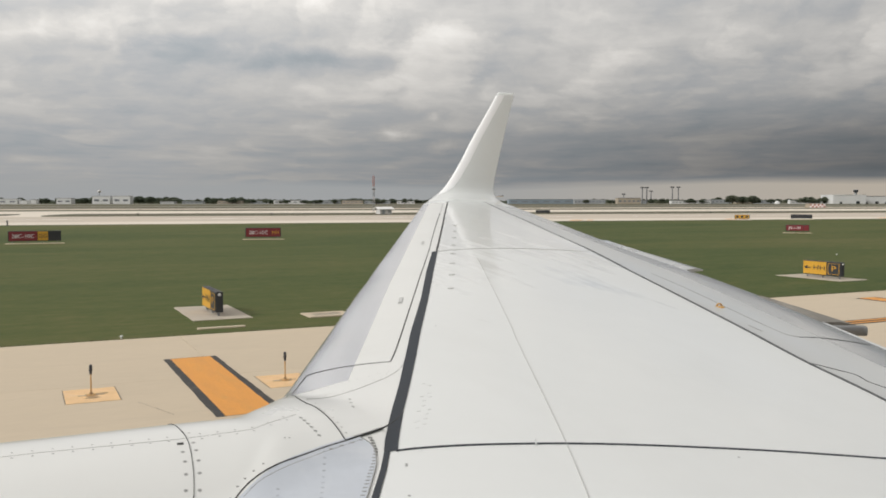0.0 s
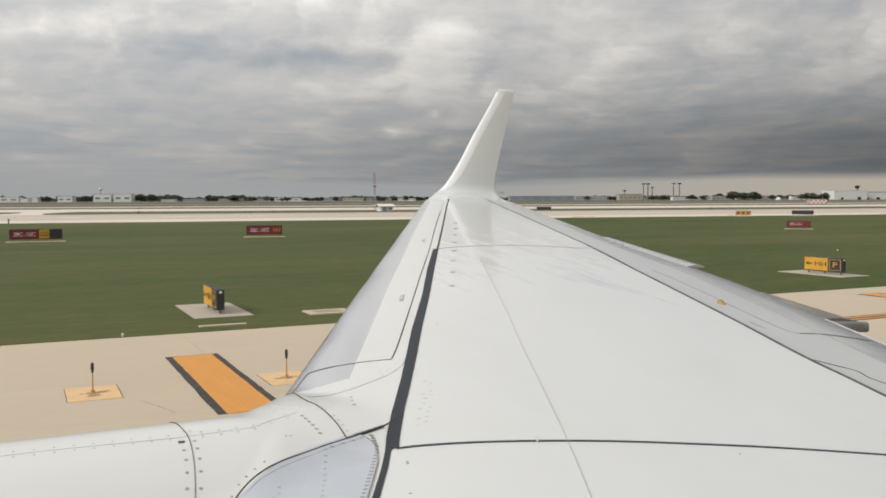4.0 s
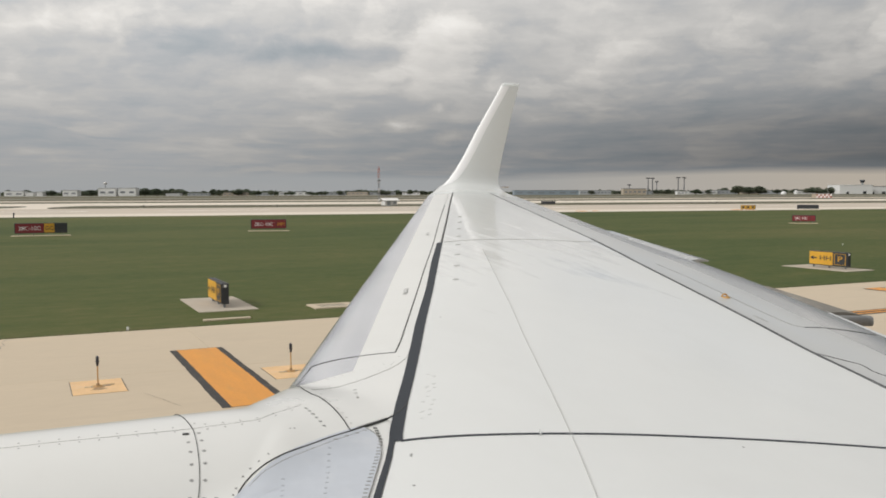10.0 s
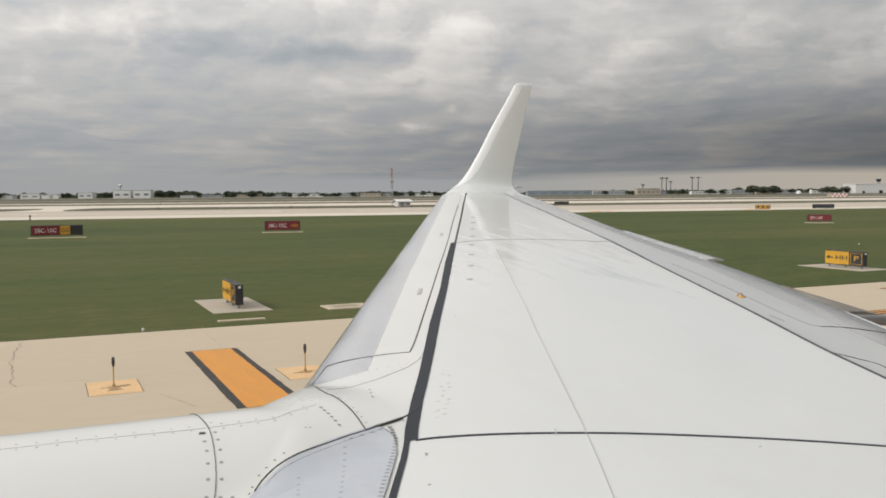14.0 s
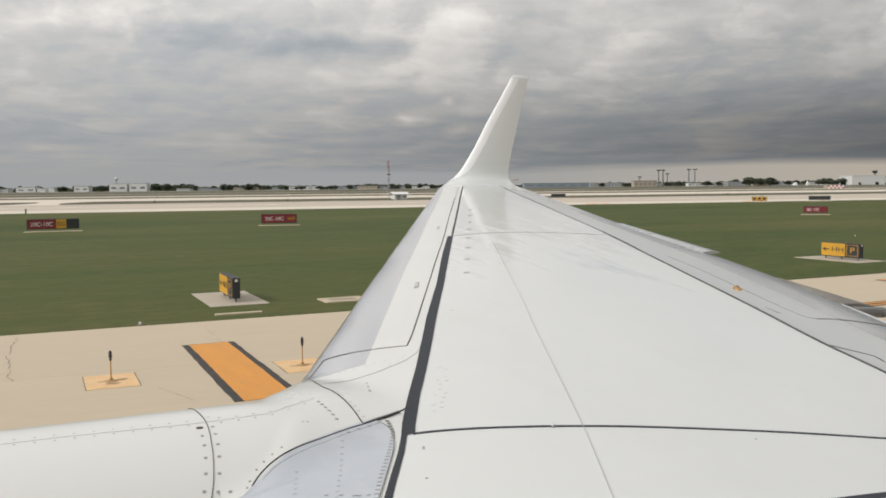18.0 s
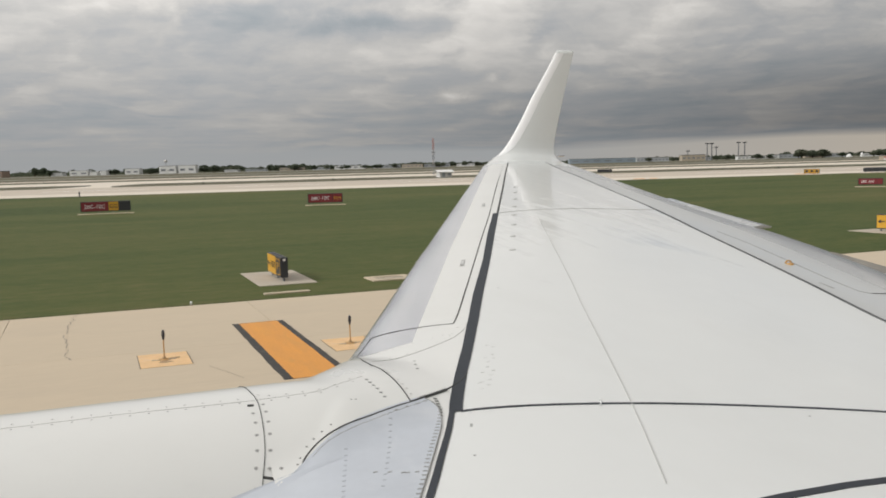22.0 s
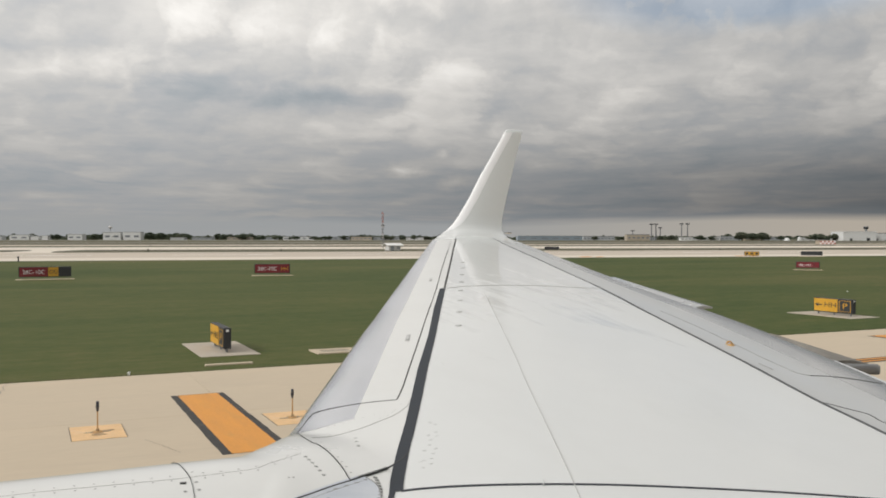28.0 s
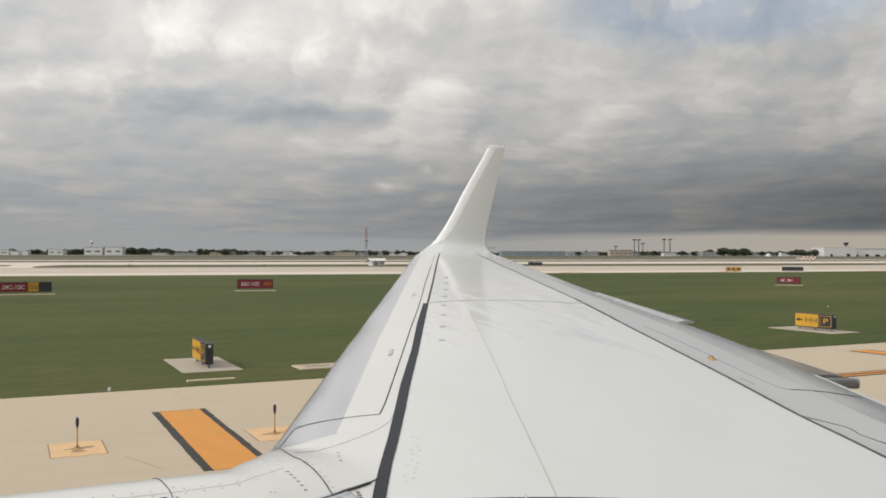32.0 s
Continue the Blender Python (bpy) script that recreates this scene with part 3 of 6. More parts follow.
def ribbon(name, pts, width, material, parent, label="", lift=0.0035, taper=None, per=8, height=skin_z):
    """A sealant strip or panel line along plan points, lying on the skin."""
    path = []
    for k in range(len(pts) - 1):
        a, b, c, d = pts[max(k - 1, 0)], pts[k], pts[k + 1], pts[min(k + 2, len(pts) - 1)]
        for i in range(per):
            u = i / per
            path.append(tuple(0.5 * (2 * b[j] + (c[j] - a[j]) * u + (2 * a[j] - 5 * b[j] + 4 * c[j] - d[j]) * u * u + (3 * b[j] - a[j] - 3 * c[j] + d[j]) * u ** 3) for j in (0, 1)))
    path.append(pts[-1])
    bm = bmesh.new()
    prev = None
    for i, (x, y) in enumerate(path):
        p, q = path[max(i - 1, 0)], path[min(i + 1, len(path) - 1)]
        d = math.hypot(q[0] - p[0], q[1] - p[1]) or 1.0
        nx, ny = -(q[1] - p[1]) / d, (q[0] - p[0]) / d
        w = width / 2 * (1 if taper is None else 1 + (taper - 1) * i / (len(path) - 1))
        cur = []
        for s, dz in ((-1, -0.004), (-0.86, lift), (0.86, lift), (1, -0.004)):
            px, py = x + nx * w * s, y + ny * w * s
            cur.append(bm.verts.new((px, py, height(px, py) + dz)))
        if prev:
            for k in range(3):
                bm.faces.new((prev[k], prev[k + 1], cur[k + 1], cur[k]))
        prev = cur
    return part(name, bm, material, parent, label, smooth=False)


def rivets(name, spots, r, material, parent, height=skin_z, label="", rise=0.0025):
    """Fastener heads, each a low dome, joined for one panel."""
    bm = bmesh.new()
    for x, y in spots:
        e = 0.05
        nrm = Vector((height(x - e, y) - height(x + e, y), height(x, y - e) - height(x, y + e), 2 * e)).normalized()
        c = Vector((x, y, height(x, y)))
        q = nrm.to_track_quat("Z", "Y")
        ring = [bm.verts.new(c + q @ Vector((r * math.cos(k * math.pi / 3), r * math.sin(k * math.pi / 3), 0.0005))) for k in range(6)]
        top = bm.verts.new(c + q @ Vector((0, 0, rise)))
        for k in range(6):
            bm.faces.new((ring[k], ring[(k + 1) % 6], top))
    return part(name, bm, material, parent, label, kind="stuff")


def build_wing():
    # main box skin, from the fuselage to the tip
    main = sheet("upper_wing_skin", lambda y: spar_x(y) + 0.02, lambda y: rear_x(y), 0.35, 9.56, 26, 60, WHITE, "smooth white painted upper wing skin")
    sheet("outer_wing_skin", lambda y: spar_x(y) + 0.02, lambda y: rear_x(y), 9.56, 14.95, 26, 40, WHITE, "glossy white outer wing skin")
    # fixed strip between slat and front spar, outboard
    sheet("fixed_leading_edge", lambda y: max(slat_x(y) + 0.006, band_x(y)), lambda y: spar_x(y) + 0.02, 5.0, 14.95, 4, 60, CREAM)
    # movable rear panels
    def half_way(y):
        return rear_x(y) + 0.50 * (te_x(y) - rear_x(y))
    aft = sheet("spoiler_panel", rear_x, half_way, 0.35, 4.87, 8, 24, GREY_PAINT, "pale grey spoiler panel")
    for y0, y1 in ((4.87, 6.9), (6.9, 8.3), (8.3, 9.8)):
        sheet("spoiler_panel", rear_x, half_way, y0, y1, 8, 14, GREY_PAINT, "pale grey spoiler panel")
    sheet("aileron_cove", rear_x, half_way, 9.8, 14.95, 8, 26, GREY_PAINT, "pale grey fixed panel ahead of the aileron")
    # rear half in the darker grey, standing in for the fading reflection
    sheet("inboard_flap", half_way, te_x, 0.35, 5.56, 10, 26, SHADED_FLAP, "grey inboard trailing edge flap")
    sheet("outboard_flap", half_way, te_x, 5.56, 10.9, 10, 30, SHADED_FLAP, "grey outboard trailing edge flap")
    sheet("aileron", half_way, te_x, 10.9, 14.95, 10, 24, SHADED_FLAP, "grey aileron")
    # closed underside
    def under(v, u):
        y = 0.35 + 14.75 * v
        a, b = le_x(y), te_x(y)
        c = b - a
        return (a + c * u, y, plane_z(y) - 0.0575 * c - 0.75 * c * naca(u) - 0.004)
    part("lower_wing_skin", grid(under, steps(0, 1, 50), steps(0, 1, 14)), GREY_PAINT, AIRPLANE, smooth=True)
    # slat with its bare metal nose
    slat = sheet("slat", band_x, slat_x, 5.38, 14.75, 5, 60, CREAM, "cream white leading edge slat")
    sheet("slat_nose", lambda y: le_x(y) - 0.01, band_x, 5.40, 14.95, 12, 60, BARE, "worn bare metal slat nose", parent=AIRPLANE)
    def nose(v, u):
        y = 5.42 + 9.5 * v
        c = te_x(y) - le_x(y)
        s = 0.10 * u
        return (le_x(y) + s * c - 0.012, y, plane_z(y) - 0.0575 * c - naca(s) * c * 0.8)
    part("slat_underside", grid(nose, steps(0, 1, 40), [0, 0.05, 0.2, 0.5, 1]), BARE, AIRPLANE, smooth=True)
    # dark sealed gap along the front spar
    sheet("spar_seal", lambda y: along(SEAL_FORE, y), lambda y: along(SEAL_AFT_IN, y), 1.0, 3.875, 3, 60, SEALANT, "dark grey sealant strip", lift=0.004, parent=main, smooth=False)
    sheet("spar_seal", lambda y: along(SEAL_FORE, y), lambda y: along(SEAL_AFT, y) + 0.0035 * noise.noise(Vector((0.0, 9.0 * y, 2.0))), 3.875, 9.42, 3, 240, SEALANT, "dark grey sealant strip", lift=0.004, parent=main, smooth=False)
    ribbon("spar_joint", [(spar_x(y), y) for y in (9.45, 10.1, 11.6, 13.2, 14.6)], 0.026, SEAM, main)
    ribbon("slat_gap", [(slat_x(y), y) for y in (5.335, 5.57, 6.02, 7.22, 8.1, 9.48, 11.12, 12.93)], 0.0085, SEAM, main)
    ribbon("slat_end_gap", [(1.68, 5.575), (1.724, 5.547), (1.789, 5.505), (1.922, 5.435), (2.06, 5.38), (2.182, 5.335)], 0.0065, SEAM, main)
    # chordwise joints
    ribbon("chord_joint", [(4.451, 9.425), (4.707, 9.444), (5.025, 9.462), (5.256, 9.468), (5.685, 9.505), (6.114, 9.528), (6.56, 9.56), (6.80, 9.60)], 0.026, PALE_SEAM, main)
    ribbon("chord_seal", [(1.61, 3.875), (1.714, 3.863), (1.937, 3.82), (2.164, 3.768), (2.394, 3.712), (2.686, 3.637), (3.132, 3.514), (3.597, 3.39), (4.136, 3.242), (5.0, 3.01)], 0.021, SEALANT, main, "dark sealant line across the wing")
    ribbon("sealant_drip", [(2.30, 3.71), (2.335, 3.775)], 0.008, WHITE_GLOSS, main, "dried white paint run", lift=0.006)
    ribbon("stringer_joint", [(2.1, 2.9), (2.51, 3.79), (3.22, 5.44), (3.58, 6.25), (4.68, 8.81)], 0.0045, PALE_SEAM, main)
    ribbon("root_seal", [(1.1, 2.46), (1.7, 2.58), (2.39, 2.67), (2.69, 2.69), (3.0, 2.70), (3.8, 2.68), (4.9, 2.50)], 0.05, SEALANT, main, "dark rubber root seal")
    # rear spar gap and flap joints
    ribbon("rear_gap", [(rear_x(y), y) for y in (2.5, 4.24, 4.955, 5.793, 6.285, 7.459, 8.137, 9.049, 9.8)], 0.046, REAR_SEAL, aft, "dark gap ahead of the spoilers")
    ribbon("rear_gap", [(rear_x(y), y) for y in (9.8, 11.15, 12.55, 14.2, 15.0)], 0.024, REAR_SEAL, aft)
    ribbon("hinge_joint", [(6.64, 8.2), (6.561, 7.645), (6.43, 7.055), (6.359, 6.774), (6.231, 6.262), (6.17, 5.991), (6.135, 5.80), (6.127, 5.68), (6.184, 5.613)], 0.007, HINGE, aft)
    ribbon("flap_joint", [(6.184, 5.613), (6.461, 5.606), (6.747, 5.56), (6.99, 5.53)], 0.013, SEAM, aft)
    ribbon("spoiler_joint", [(5.53, 4.90), (5.626, 4.774), (5.707, 4.655), (5.695, 4.572), (5.659, 4.46), (5.70, 4.2)], 0.013, SEAM, aft)
    ribbon("hinge_cover", [(5.977, 5.998), (5.948, 5.80)], 0.012, HINGE, aft)
    # small oval covers in a row, hand-hole covers on the slat
    for k in range(8):
        y = 7.362 + 0.635 * k - 0.007 * k * k
        x = 3.622 + 0.508 * (y - 7.362)
        bm = bmesh.new()
        ring = [bm.verts.new((x + 0.033 * math.cos(a) + 0.011 * math.sin(a), y + 0.030 * math.sin(a), skin_z(x, y) + 0.004)) for a in [2 * math.pi * i / 16 for i in range(16)]]
        low = [bm.verts.new((v.co.x + 0.012 * (v.co.x - x) / 0.055, v.co.y + 0.012 * (v.co.y - y) / 0.045, v.co.z - 0.008)) for v in ring]
        bm.faces.new(ring)
        for i in range(16):
            bm.faces.new((low[i], low[(i + 1) % 16], ring[(i + 1) % 16], ring[i]))
        part("oval_cover", bm, PANEL_GREY, main)
    for x, y in ((3.01, 7.11), (4.608, 10.165)):
        latch = ribbon("slat_latch", [(x - 0.054, y - 0.11), (x + 0.054, y + 0.11)], 0.040, PANEL_GREY, slat, per=2)
        ribbon("latch_insert", [(x - 0.03, y - 0.06), (x + 0.03, y + 0.06)], 0.022, FAINT, latch, lift=0.0055, per=2)
    # fastener clusters on the main skin
    cluster = [(2.175, 4.794), (2.194, 4.749), (2.131, 4.619), (2.068, 4.58), (2.107, 4.553), (2.049, 4.507), (2.007, 4.429), (2.014, 4.36),
               (1.945, 4.355), (1.97, 4.297), (1.93, 4.23), (1.881, 4.217), (1.894, 4.16), (1.859, 4.205), (1.834, 4.123)]
    for x, y in cluster:
        ribbon("plugged_hole", [(x - 0.011, y - 0.001), (x - 0.003, y - 0.006), (x + 0.010, y - 0.003)], 0.0042, FAINT, main, lift=0.0015, per=3)
    rivets("fasteners", [(1.594, 3.706), (1.586, 3.688), (1.47, 3.389), (3.294, 3.357), (2.863, 6.077)], 0.008, RIVET, main)
    # hook and rope eye
    x, y = 6.261, 6.66
    z = skin_z(x, y)
    eye = tube(bmesh.new(), (x, y, z - 0.005), (x, y, z + 0.010), 0.04, 0.036, 14)
    tie = part("escape_rope_eye", eye, ORANGE, AIRPLANE, "orange escape rope attachment")
    loop = bmesh.new()
    ring = [(x + 0.034 * math.cos(a), y + 0.02, z + 0.008 + 0.026 * math.sin(a)) for a in steps(0, math.pi, 8)]
    for p, q in zip(ring, ring[1:]):
        tube(loop, p, q, 0.008, 0.008, 6)
    part("eye_loop", loop, ORANGE, tie)


def panel_round(y):
    """How far the outer aft corner of the inboard panel is rounded off."""
    return 0.14 * max(0.0, (y - 3.74) / 0.33) ** 2.6


def build_nose_parts():
    # inboard leading edge panel, blue-grey, between root and pylon
    bm = bmesh.new()
    ny, nx = 90, 30
    rows = []
    for j in range(ny + 1):
        y = 0.35 + 3.72 * j / ny
        # ahead of the pylon edge the panel ends at the fairing
        a = le_x(y) - 0.03
        if y > 3.62:
            lo, hi = 0.6, 2.2
            for _ in range(30):
                m = (lo + hi) / 2
                if pylon_y(m) < y:
                    lo = m
                else:
                    hi = m
            a = max(a, lo)
        b = spar_x(y) - 0.045 - panel_round(y)
        rows.append([bm.verts.new((a + (b - a) * i / nx, y, skin_z(a + (b - a) * i / nx, y) + 0.001)) for i in range(nx + 1)])
    for p, q in zip(rows, rows[1:]):
        for i in range(nx):
            bm.faces.new((p[i], p[i + 1], q[i + 1], q[i]))
    inner = part("inboard_leading_edge", bm, BLUE_GREY, AIRPLANE, "blue-grey inboard leading edge panel", smooth=True)
    # white margin strip beside the spar seal
    sheet("leading_edge_margin", lambda y: spar_x(y) - 0.16 - 0.3 * max(0.0, min(1.0, (y - 3.6) * 4)), lambda y: spar_x(y) + 0.02, 0.35, 5.05, 14, 90, COWL_WHITE, lift=-0.004)
    RIM_ROW = [(1.9, 0.44), (3.301, 1.206), (3.446, 1.277), (3.59, 1.356), (3.701, 1.417), (3.806, 1.471), (3.877, 1.508), (3.928, 1.528), (3.97, 1.536), (4.014, 1.546), (4.053, 1.549)]
    for k in range(58):
        y = 4.053 - 0.030 * k - 0.00012 * k * k
        x = along(RIM_ROW, y)
        ribbon("slot_fastener", [(x - 0.010, y + 0.004), (x + 0.009, y - 0.003)], 0.008, RIVET, inner, lift=0.0025, per=2)
    ribbon("panel_rim", [(spar_x(y) - 0.043 - panel_round(y), y) for y in (1.9, 2.6, 3.3, 3.7, 3.8, 3.88, 3.95, 4.0, 4.04, 4.065)], 0.005, RIVET, inner, per=3)
    # faint rows of flush fasteners under the paint, and a few bare ones along the rim
    rows_on_panel = [(1.275 - 0.0170 * k - 0.00018 * k * k, 3.939 - 0.050 * k) for k in range(14)] + [(0.988 - 0.0145 * k, 3.709 - 0.047 * k) for k in range(10)]
    for x, y in rows_on_panel:
        ribbon("slot_fastener", [(x - 0.007, y + 0.002), (x + 0.007, y - 0.002)], 0.008, PRIMED, inner, lift=0.0022, per=2)
    for x, y in ((1.489, 4.03), (1.435, 4.004), (1.375, 3.981), (1.312, 3.956), (1.036, 3.431), (1.088, 3.398), (1.136, 3.364), (1.152, 3.355), (1.189, 3.342)):
        ribbon("slot_fastener", [(x - 0.009, y + 0.001), (x + 0.009, y - 0.001)], 0.008, RIVET, inner, lift=0.0025, per=2)
    ribbon("panel_border", [(0.84, 3.715), (0.918, 3.775), (1.067, 3.846), (1.159, 3.886), (1.288, 3.942), (1.413, 3.996), (1.495, 4.035)], 0.0020, HINGE, inner, lift=0.0015)

    # pylon fairing and glove: one flowing skin from the nacelle to the wing
    bm = bmesh.new()
    nx, ny = 60, 50
    rows = []
    for i in range(nx + 1):
        x = 0.655 + (1.66 - 0.655) * i / nx
        lo = pylon_y(x)
        rows.append([])
        for j in range(ny + 1):
            y = lo + (5.29 - lo) * j / ny
            # the skin leaves the wing line forward of the leading edge
            rows[-1].append(bm.verts.new((x, y, skin_z(x, y))))
    for p, q in zip(rows, rows[1:]):
        for j in range(ny):
            bm.faces.new((p[j], q[j], q[j + 1], p[j + 1]))
    fairing = part("pylon_fairing", bm, COWL_WHITE, AIRPLANE, "white riveted pylon fairing blending into the wing", smooth=True)
    sheet("glove_panel", lambda y: 1.655, lambda y: spar_x(y) - 0.0, 4.02, 5.46, 10, 24, COWL_WHITE, lift=0.0008)
    sheet("glove_nose", lambda y: le_x(y) - 0.02, lambda y: max(band_x(y), 1.67), 5.12, 5.46, 14, 12, BARE, "worn bare metal nose of the glove", lift=0.0012)
    sheet("glove_nose", lambda y: le_x(y) - 0.02, lambda y: 1.67, 4.95, 5.14, 12, 8, COWL_WHITE, lift=0.0006)
    ribbon("fairing_seam", [(0.79, 3.70), (0.827, 3.743), (0.874, 3.782), (0.918, 3.809), (0.978, 3.839), (1.067, 3.878), (1.159, 3.916), (1.288, 3.975), (1.413, 4.028)], 0.0055, SEAM, fairing, per=5)
    ribbon("fairing_seam", [(1.413, 4.028), (1.495, 4.069), (1.571, 4.108), (1.652, 4.157), (1.711, 4.203), (1.769, 4.258), (1.819, 4.314), (1.859, 4.369)], 0.0072, SEAM, fairing, lift=0.0055, per=5)
    ribbon("fairing_seam", [(1.413, 4.028), (1.413, 4.071), (1.418, 4.144), (1.423, 4.248), (1.428, 4.401), (1.424, 4.588), (1.406, 4.675)], 0.0052, SEAM, fairing)
    ribbon("fairing_seam", [(1.41, 4.67), (1.415, 4.80), (1.43, 4.93), (1.457, 5.052)], 0.0052, SEAM, fairing)
    ribbon("fairing_seam", [(1.457, 5.052), (1.467, 5.172), (1.56, 5.36), (1.673, 5.558)], 0.0045, SEAM, fairing)
    ribbon("glove_seam", [(1.46, 4.84), (1.543, 4.857), (1.652, 4.874), (1.765, 4.895), (1.848, 4.926), (1.939, 4.971), (2.01, 5.008), (2.092, 5.07), (2.198, 5.183), (2.278, 5.322)], 0.0042, HINGE, fairing, lift=0.002)
    ribbon("crown_seam", [(0.661, 4.168), (0.792, 4.172), (0.903, 4.180), (1.001, 4.198), (1.092, 4.274), (1.202, 4.358), (1.279, 4.419)], 0.0020, HINGE, fairing, lift=0.0008)
    # six slotted fasteners in a slanting row, three more past the seam
    for x, y in [(1.282 + 0.003 * k, 4.347 - 0.051 * k) for k in range(6)] + [(1.688, 4.74), (1.666, 4.66), (1.64, 4.558)]:
        ribbon("slot_fastener", [(x - 0.008, y + 0.002), (x + 0.008, y - 0.002)], 0.011, RIVET, fairing, lift=0.0025, per=2)
    glove = [(1.464, 5.017), (1.56, 5.113), (1.575, 5.104), (1.642, 5.101), (1.681, 5.098), (1.735, 5.097), (1.809, 5.098), (1.867, 5.104), (1.946, 5.114), (2.017, 5.121), (2.056, 5.093),
             (2.087, 5.132), (2.168, 5.233), (1.772, 4.933), (1.862, 4.943), (1.941, 5.013), (2.004, 5.041), (1.71, 4.919), (1.594, 4.911)]
    seam_row = [(1.464, 4.672), (1.446, 4.554), (1.449, 4.466), (1.450, 4.336), (1.448, 4.258), (1.446, 4.19), (1.444, 4.116)]
    rivets("fasteners", glove + seam_row, 0.0062, HINGE, fairing, rise=0.0015)
    edge_row = [(0.768, 3.697), (0.787, 3.728), (0.829, 3.782), (0.87, 3.817), (0.916, 3.849), (0.967, 3.879), (1.12, 4.067), (1.142, 4.066)]
    crown = [(0.703, 4.233), (0.748, 4.205), (0.83, 4.20), (0.913, 4.206), (0.999, 4.22), (1.095, 4.285), (1.20, 4.384), (0.747, 4.143), (0.83, 4.147), (0.912, 4.153), (0.998, 4.171), (1.098, 4.243), (1.201, 4.324)]
    rivets("fasteners", edge_row + crown, 0.0060, HINGE, fairing, rise=0.0015)
    washers = [(0.702, 4.111), (0.702, 4.04), (0.697, 3.96), (0.687, 3.88), (0.67, 3.791), (0.649, 3.71), (0.697, 3.699)]
    rivets("washers", washers, 0.0105, PANEL_GREY, fairing, rise=0.001)
    rivets("fasteners", washers, 0.0060, RIVET, fairing, rise=0.003)

    # nacelle: a lathe about its axis, open at the front
    prof = [(0.66, 1.0), (0.2, 1.0), (-0.6, 1.0), (-1.4, 1.0), (-2.2, 0.98), (-2.7, 0.94), (-3.0, 0.87), (-3.1, 0.80), (-3.02, 0.74), (-2.6, 0.72), (-1.8, 0.76)]
    bm = bmesh.new()
    rows = []
    n = 72
    for x, r in prof:
        rows.append([bm.verts.new((x, NAC_Y + r * math.sin(2 * math.pi * k / n), NAC_TOP - NAC_R + r * math.cos(2 * math.pi * k / n))) for k in range(n)])
    for a, b in zip(rows, rows[1:]):
        for k in range(n):
            bm.faces.new((a[k], a[(k + 1) % n], b[(k + 1) % n], b[k]))
    nac = part("engine_nacelle", bm, COWL_WHITE, AIRPLANE, "smooth white engine nacelle with rivet rows", smooth=True)
    bm = bmesh.new()
    rows = []
    for x, r in ((0.66, 0.99), (1.6, 0.85), (2.6, 0.62), (2.62, 0.50), (1.0, 0.48)):
        rows.append([bm.verts.new((x, NAC_Y + r * math.sin(2 * math.pi * k / 48), NAC_TOP - NAC_R - 0.12 * (x - 0.66) + r * math.cos(2 * math.pi * k / 48))) for k in range(48)])
    for a, b in zip(rows, rows[1:]):
        for k in range(48):
            bm.faces.new((a[k], b[k], b[(k + 1) % 48], a[(k + 1) % 48]))
    part("exhaust_cowl", bm, COWL_WHITE, nac, smooth=True)
    part("fan_disc", tube(bmesh.new(), (-2.0, NAC_Y, 1.65), (-1.9, NAC_Y, 1.65), 0.75, 0.75, 40), RUBBER, nac, "dark fan face")
    # seam ring and rows
    seam = [(4.60, 0.662), (4.307, 0.673), (4.207, 0.680), (4.105, 0.681), (3.982, 0.672), (3.888, 0.662), (3.797, 0.647), (3.746, 0.635), (3.689, 0.617), (3.58, 0.585), (3.48, 0.55)]
    ribbon("cowl_seam", [(x, y) for y, x in seam], 0.0024, SEAM, nac, height=nac_z)
    ribbon("cowl_seam", [(-2.4, 4.20), (-1.5, 4.20), (-0.169, 4.197), (0.055, 4.197), (0.289, 4.186), (0.534, 4.173), (0.661, 4.168)], 0.0022, PALE_SEAM, nac, height=nac_z, lift=0.0008)
    ribbon("cowl_seam", [(0.613, 3.680), (0.713, 3.651)], 0.009, SEAM, nac, height=nac_z)
    spots = []
    for k in range(34):
        spots += [(0.60 - 0.0812 * k, 4.205 + 0.0035 * min(k, 9)), (0.60 - 0.0812 * k, 4.153 + 0.0022 * min(k, 9))]
    rivets("fasteners", spots, 0.0052, RIVET, nac, height=nac_z, rise=0.0015)
    washers = [(0.642, 4.039), (0.639, 3.964), (0.629, 3.883), (0.614, 3.799), (0.593, 3.72), (0.575, 3.64)]
    rivets("washers", washers, 0.0105, PANEL_GREY, nac, height=nac_z, rise=0.001)
    rivets("fasteners", washers, 0.0060, RIVET, nac, height=nac_z, rise=0.003)
    ribbon("cowl_latch", [(0.630, 4.116), (0.658, 4.112)], 0.016, SEAM, nac, height=nac_z, per=2)


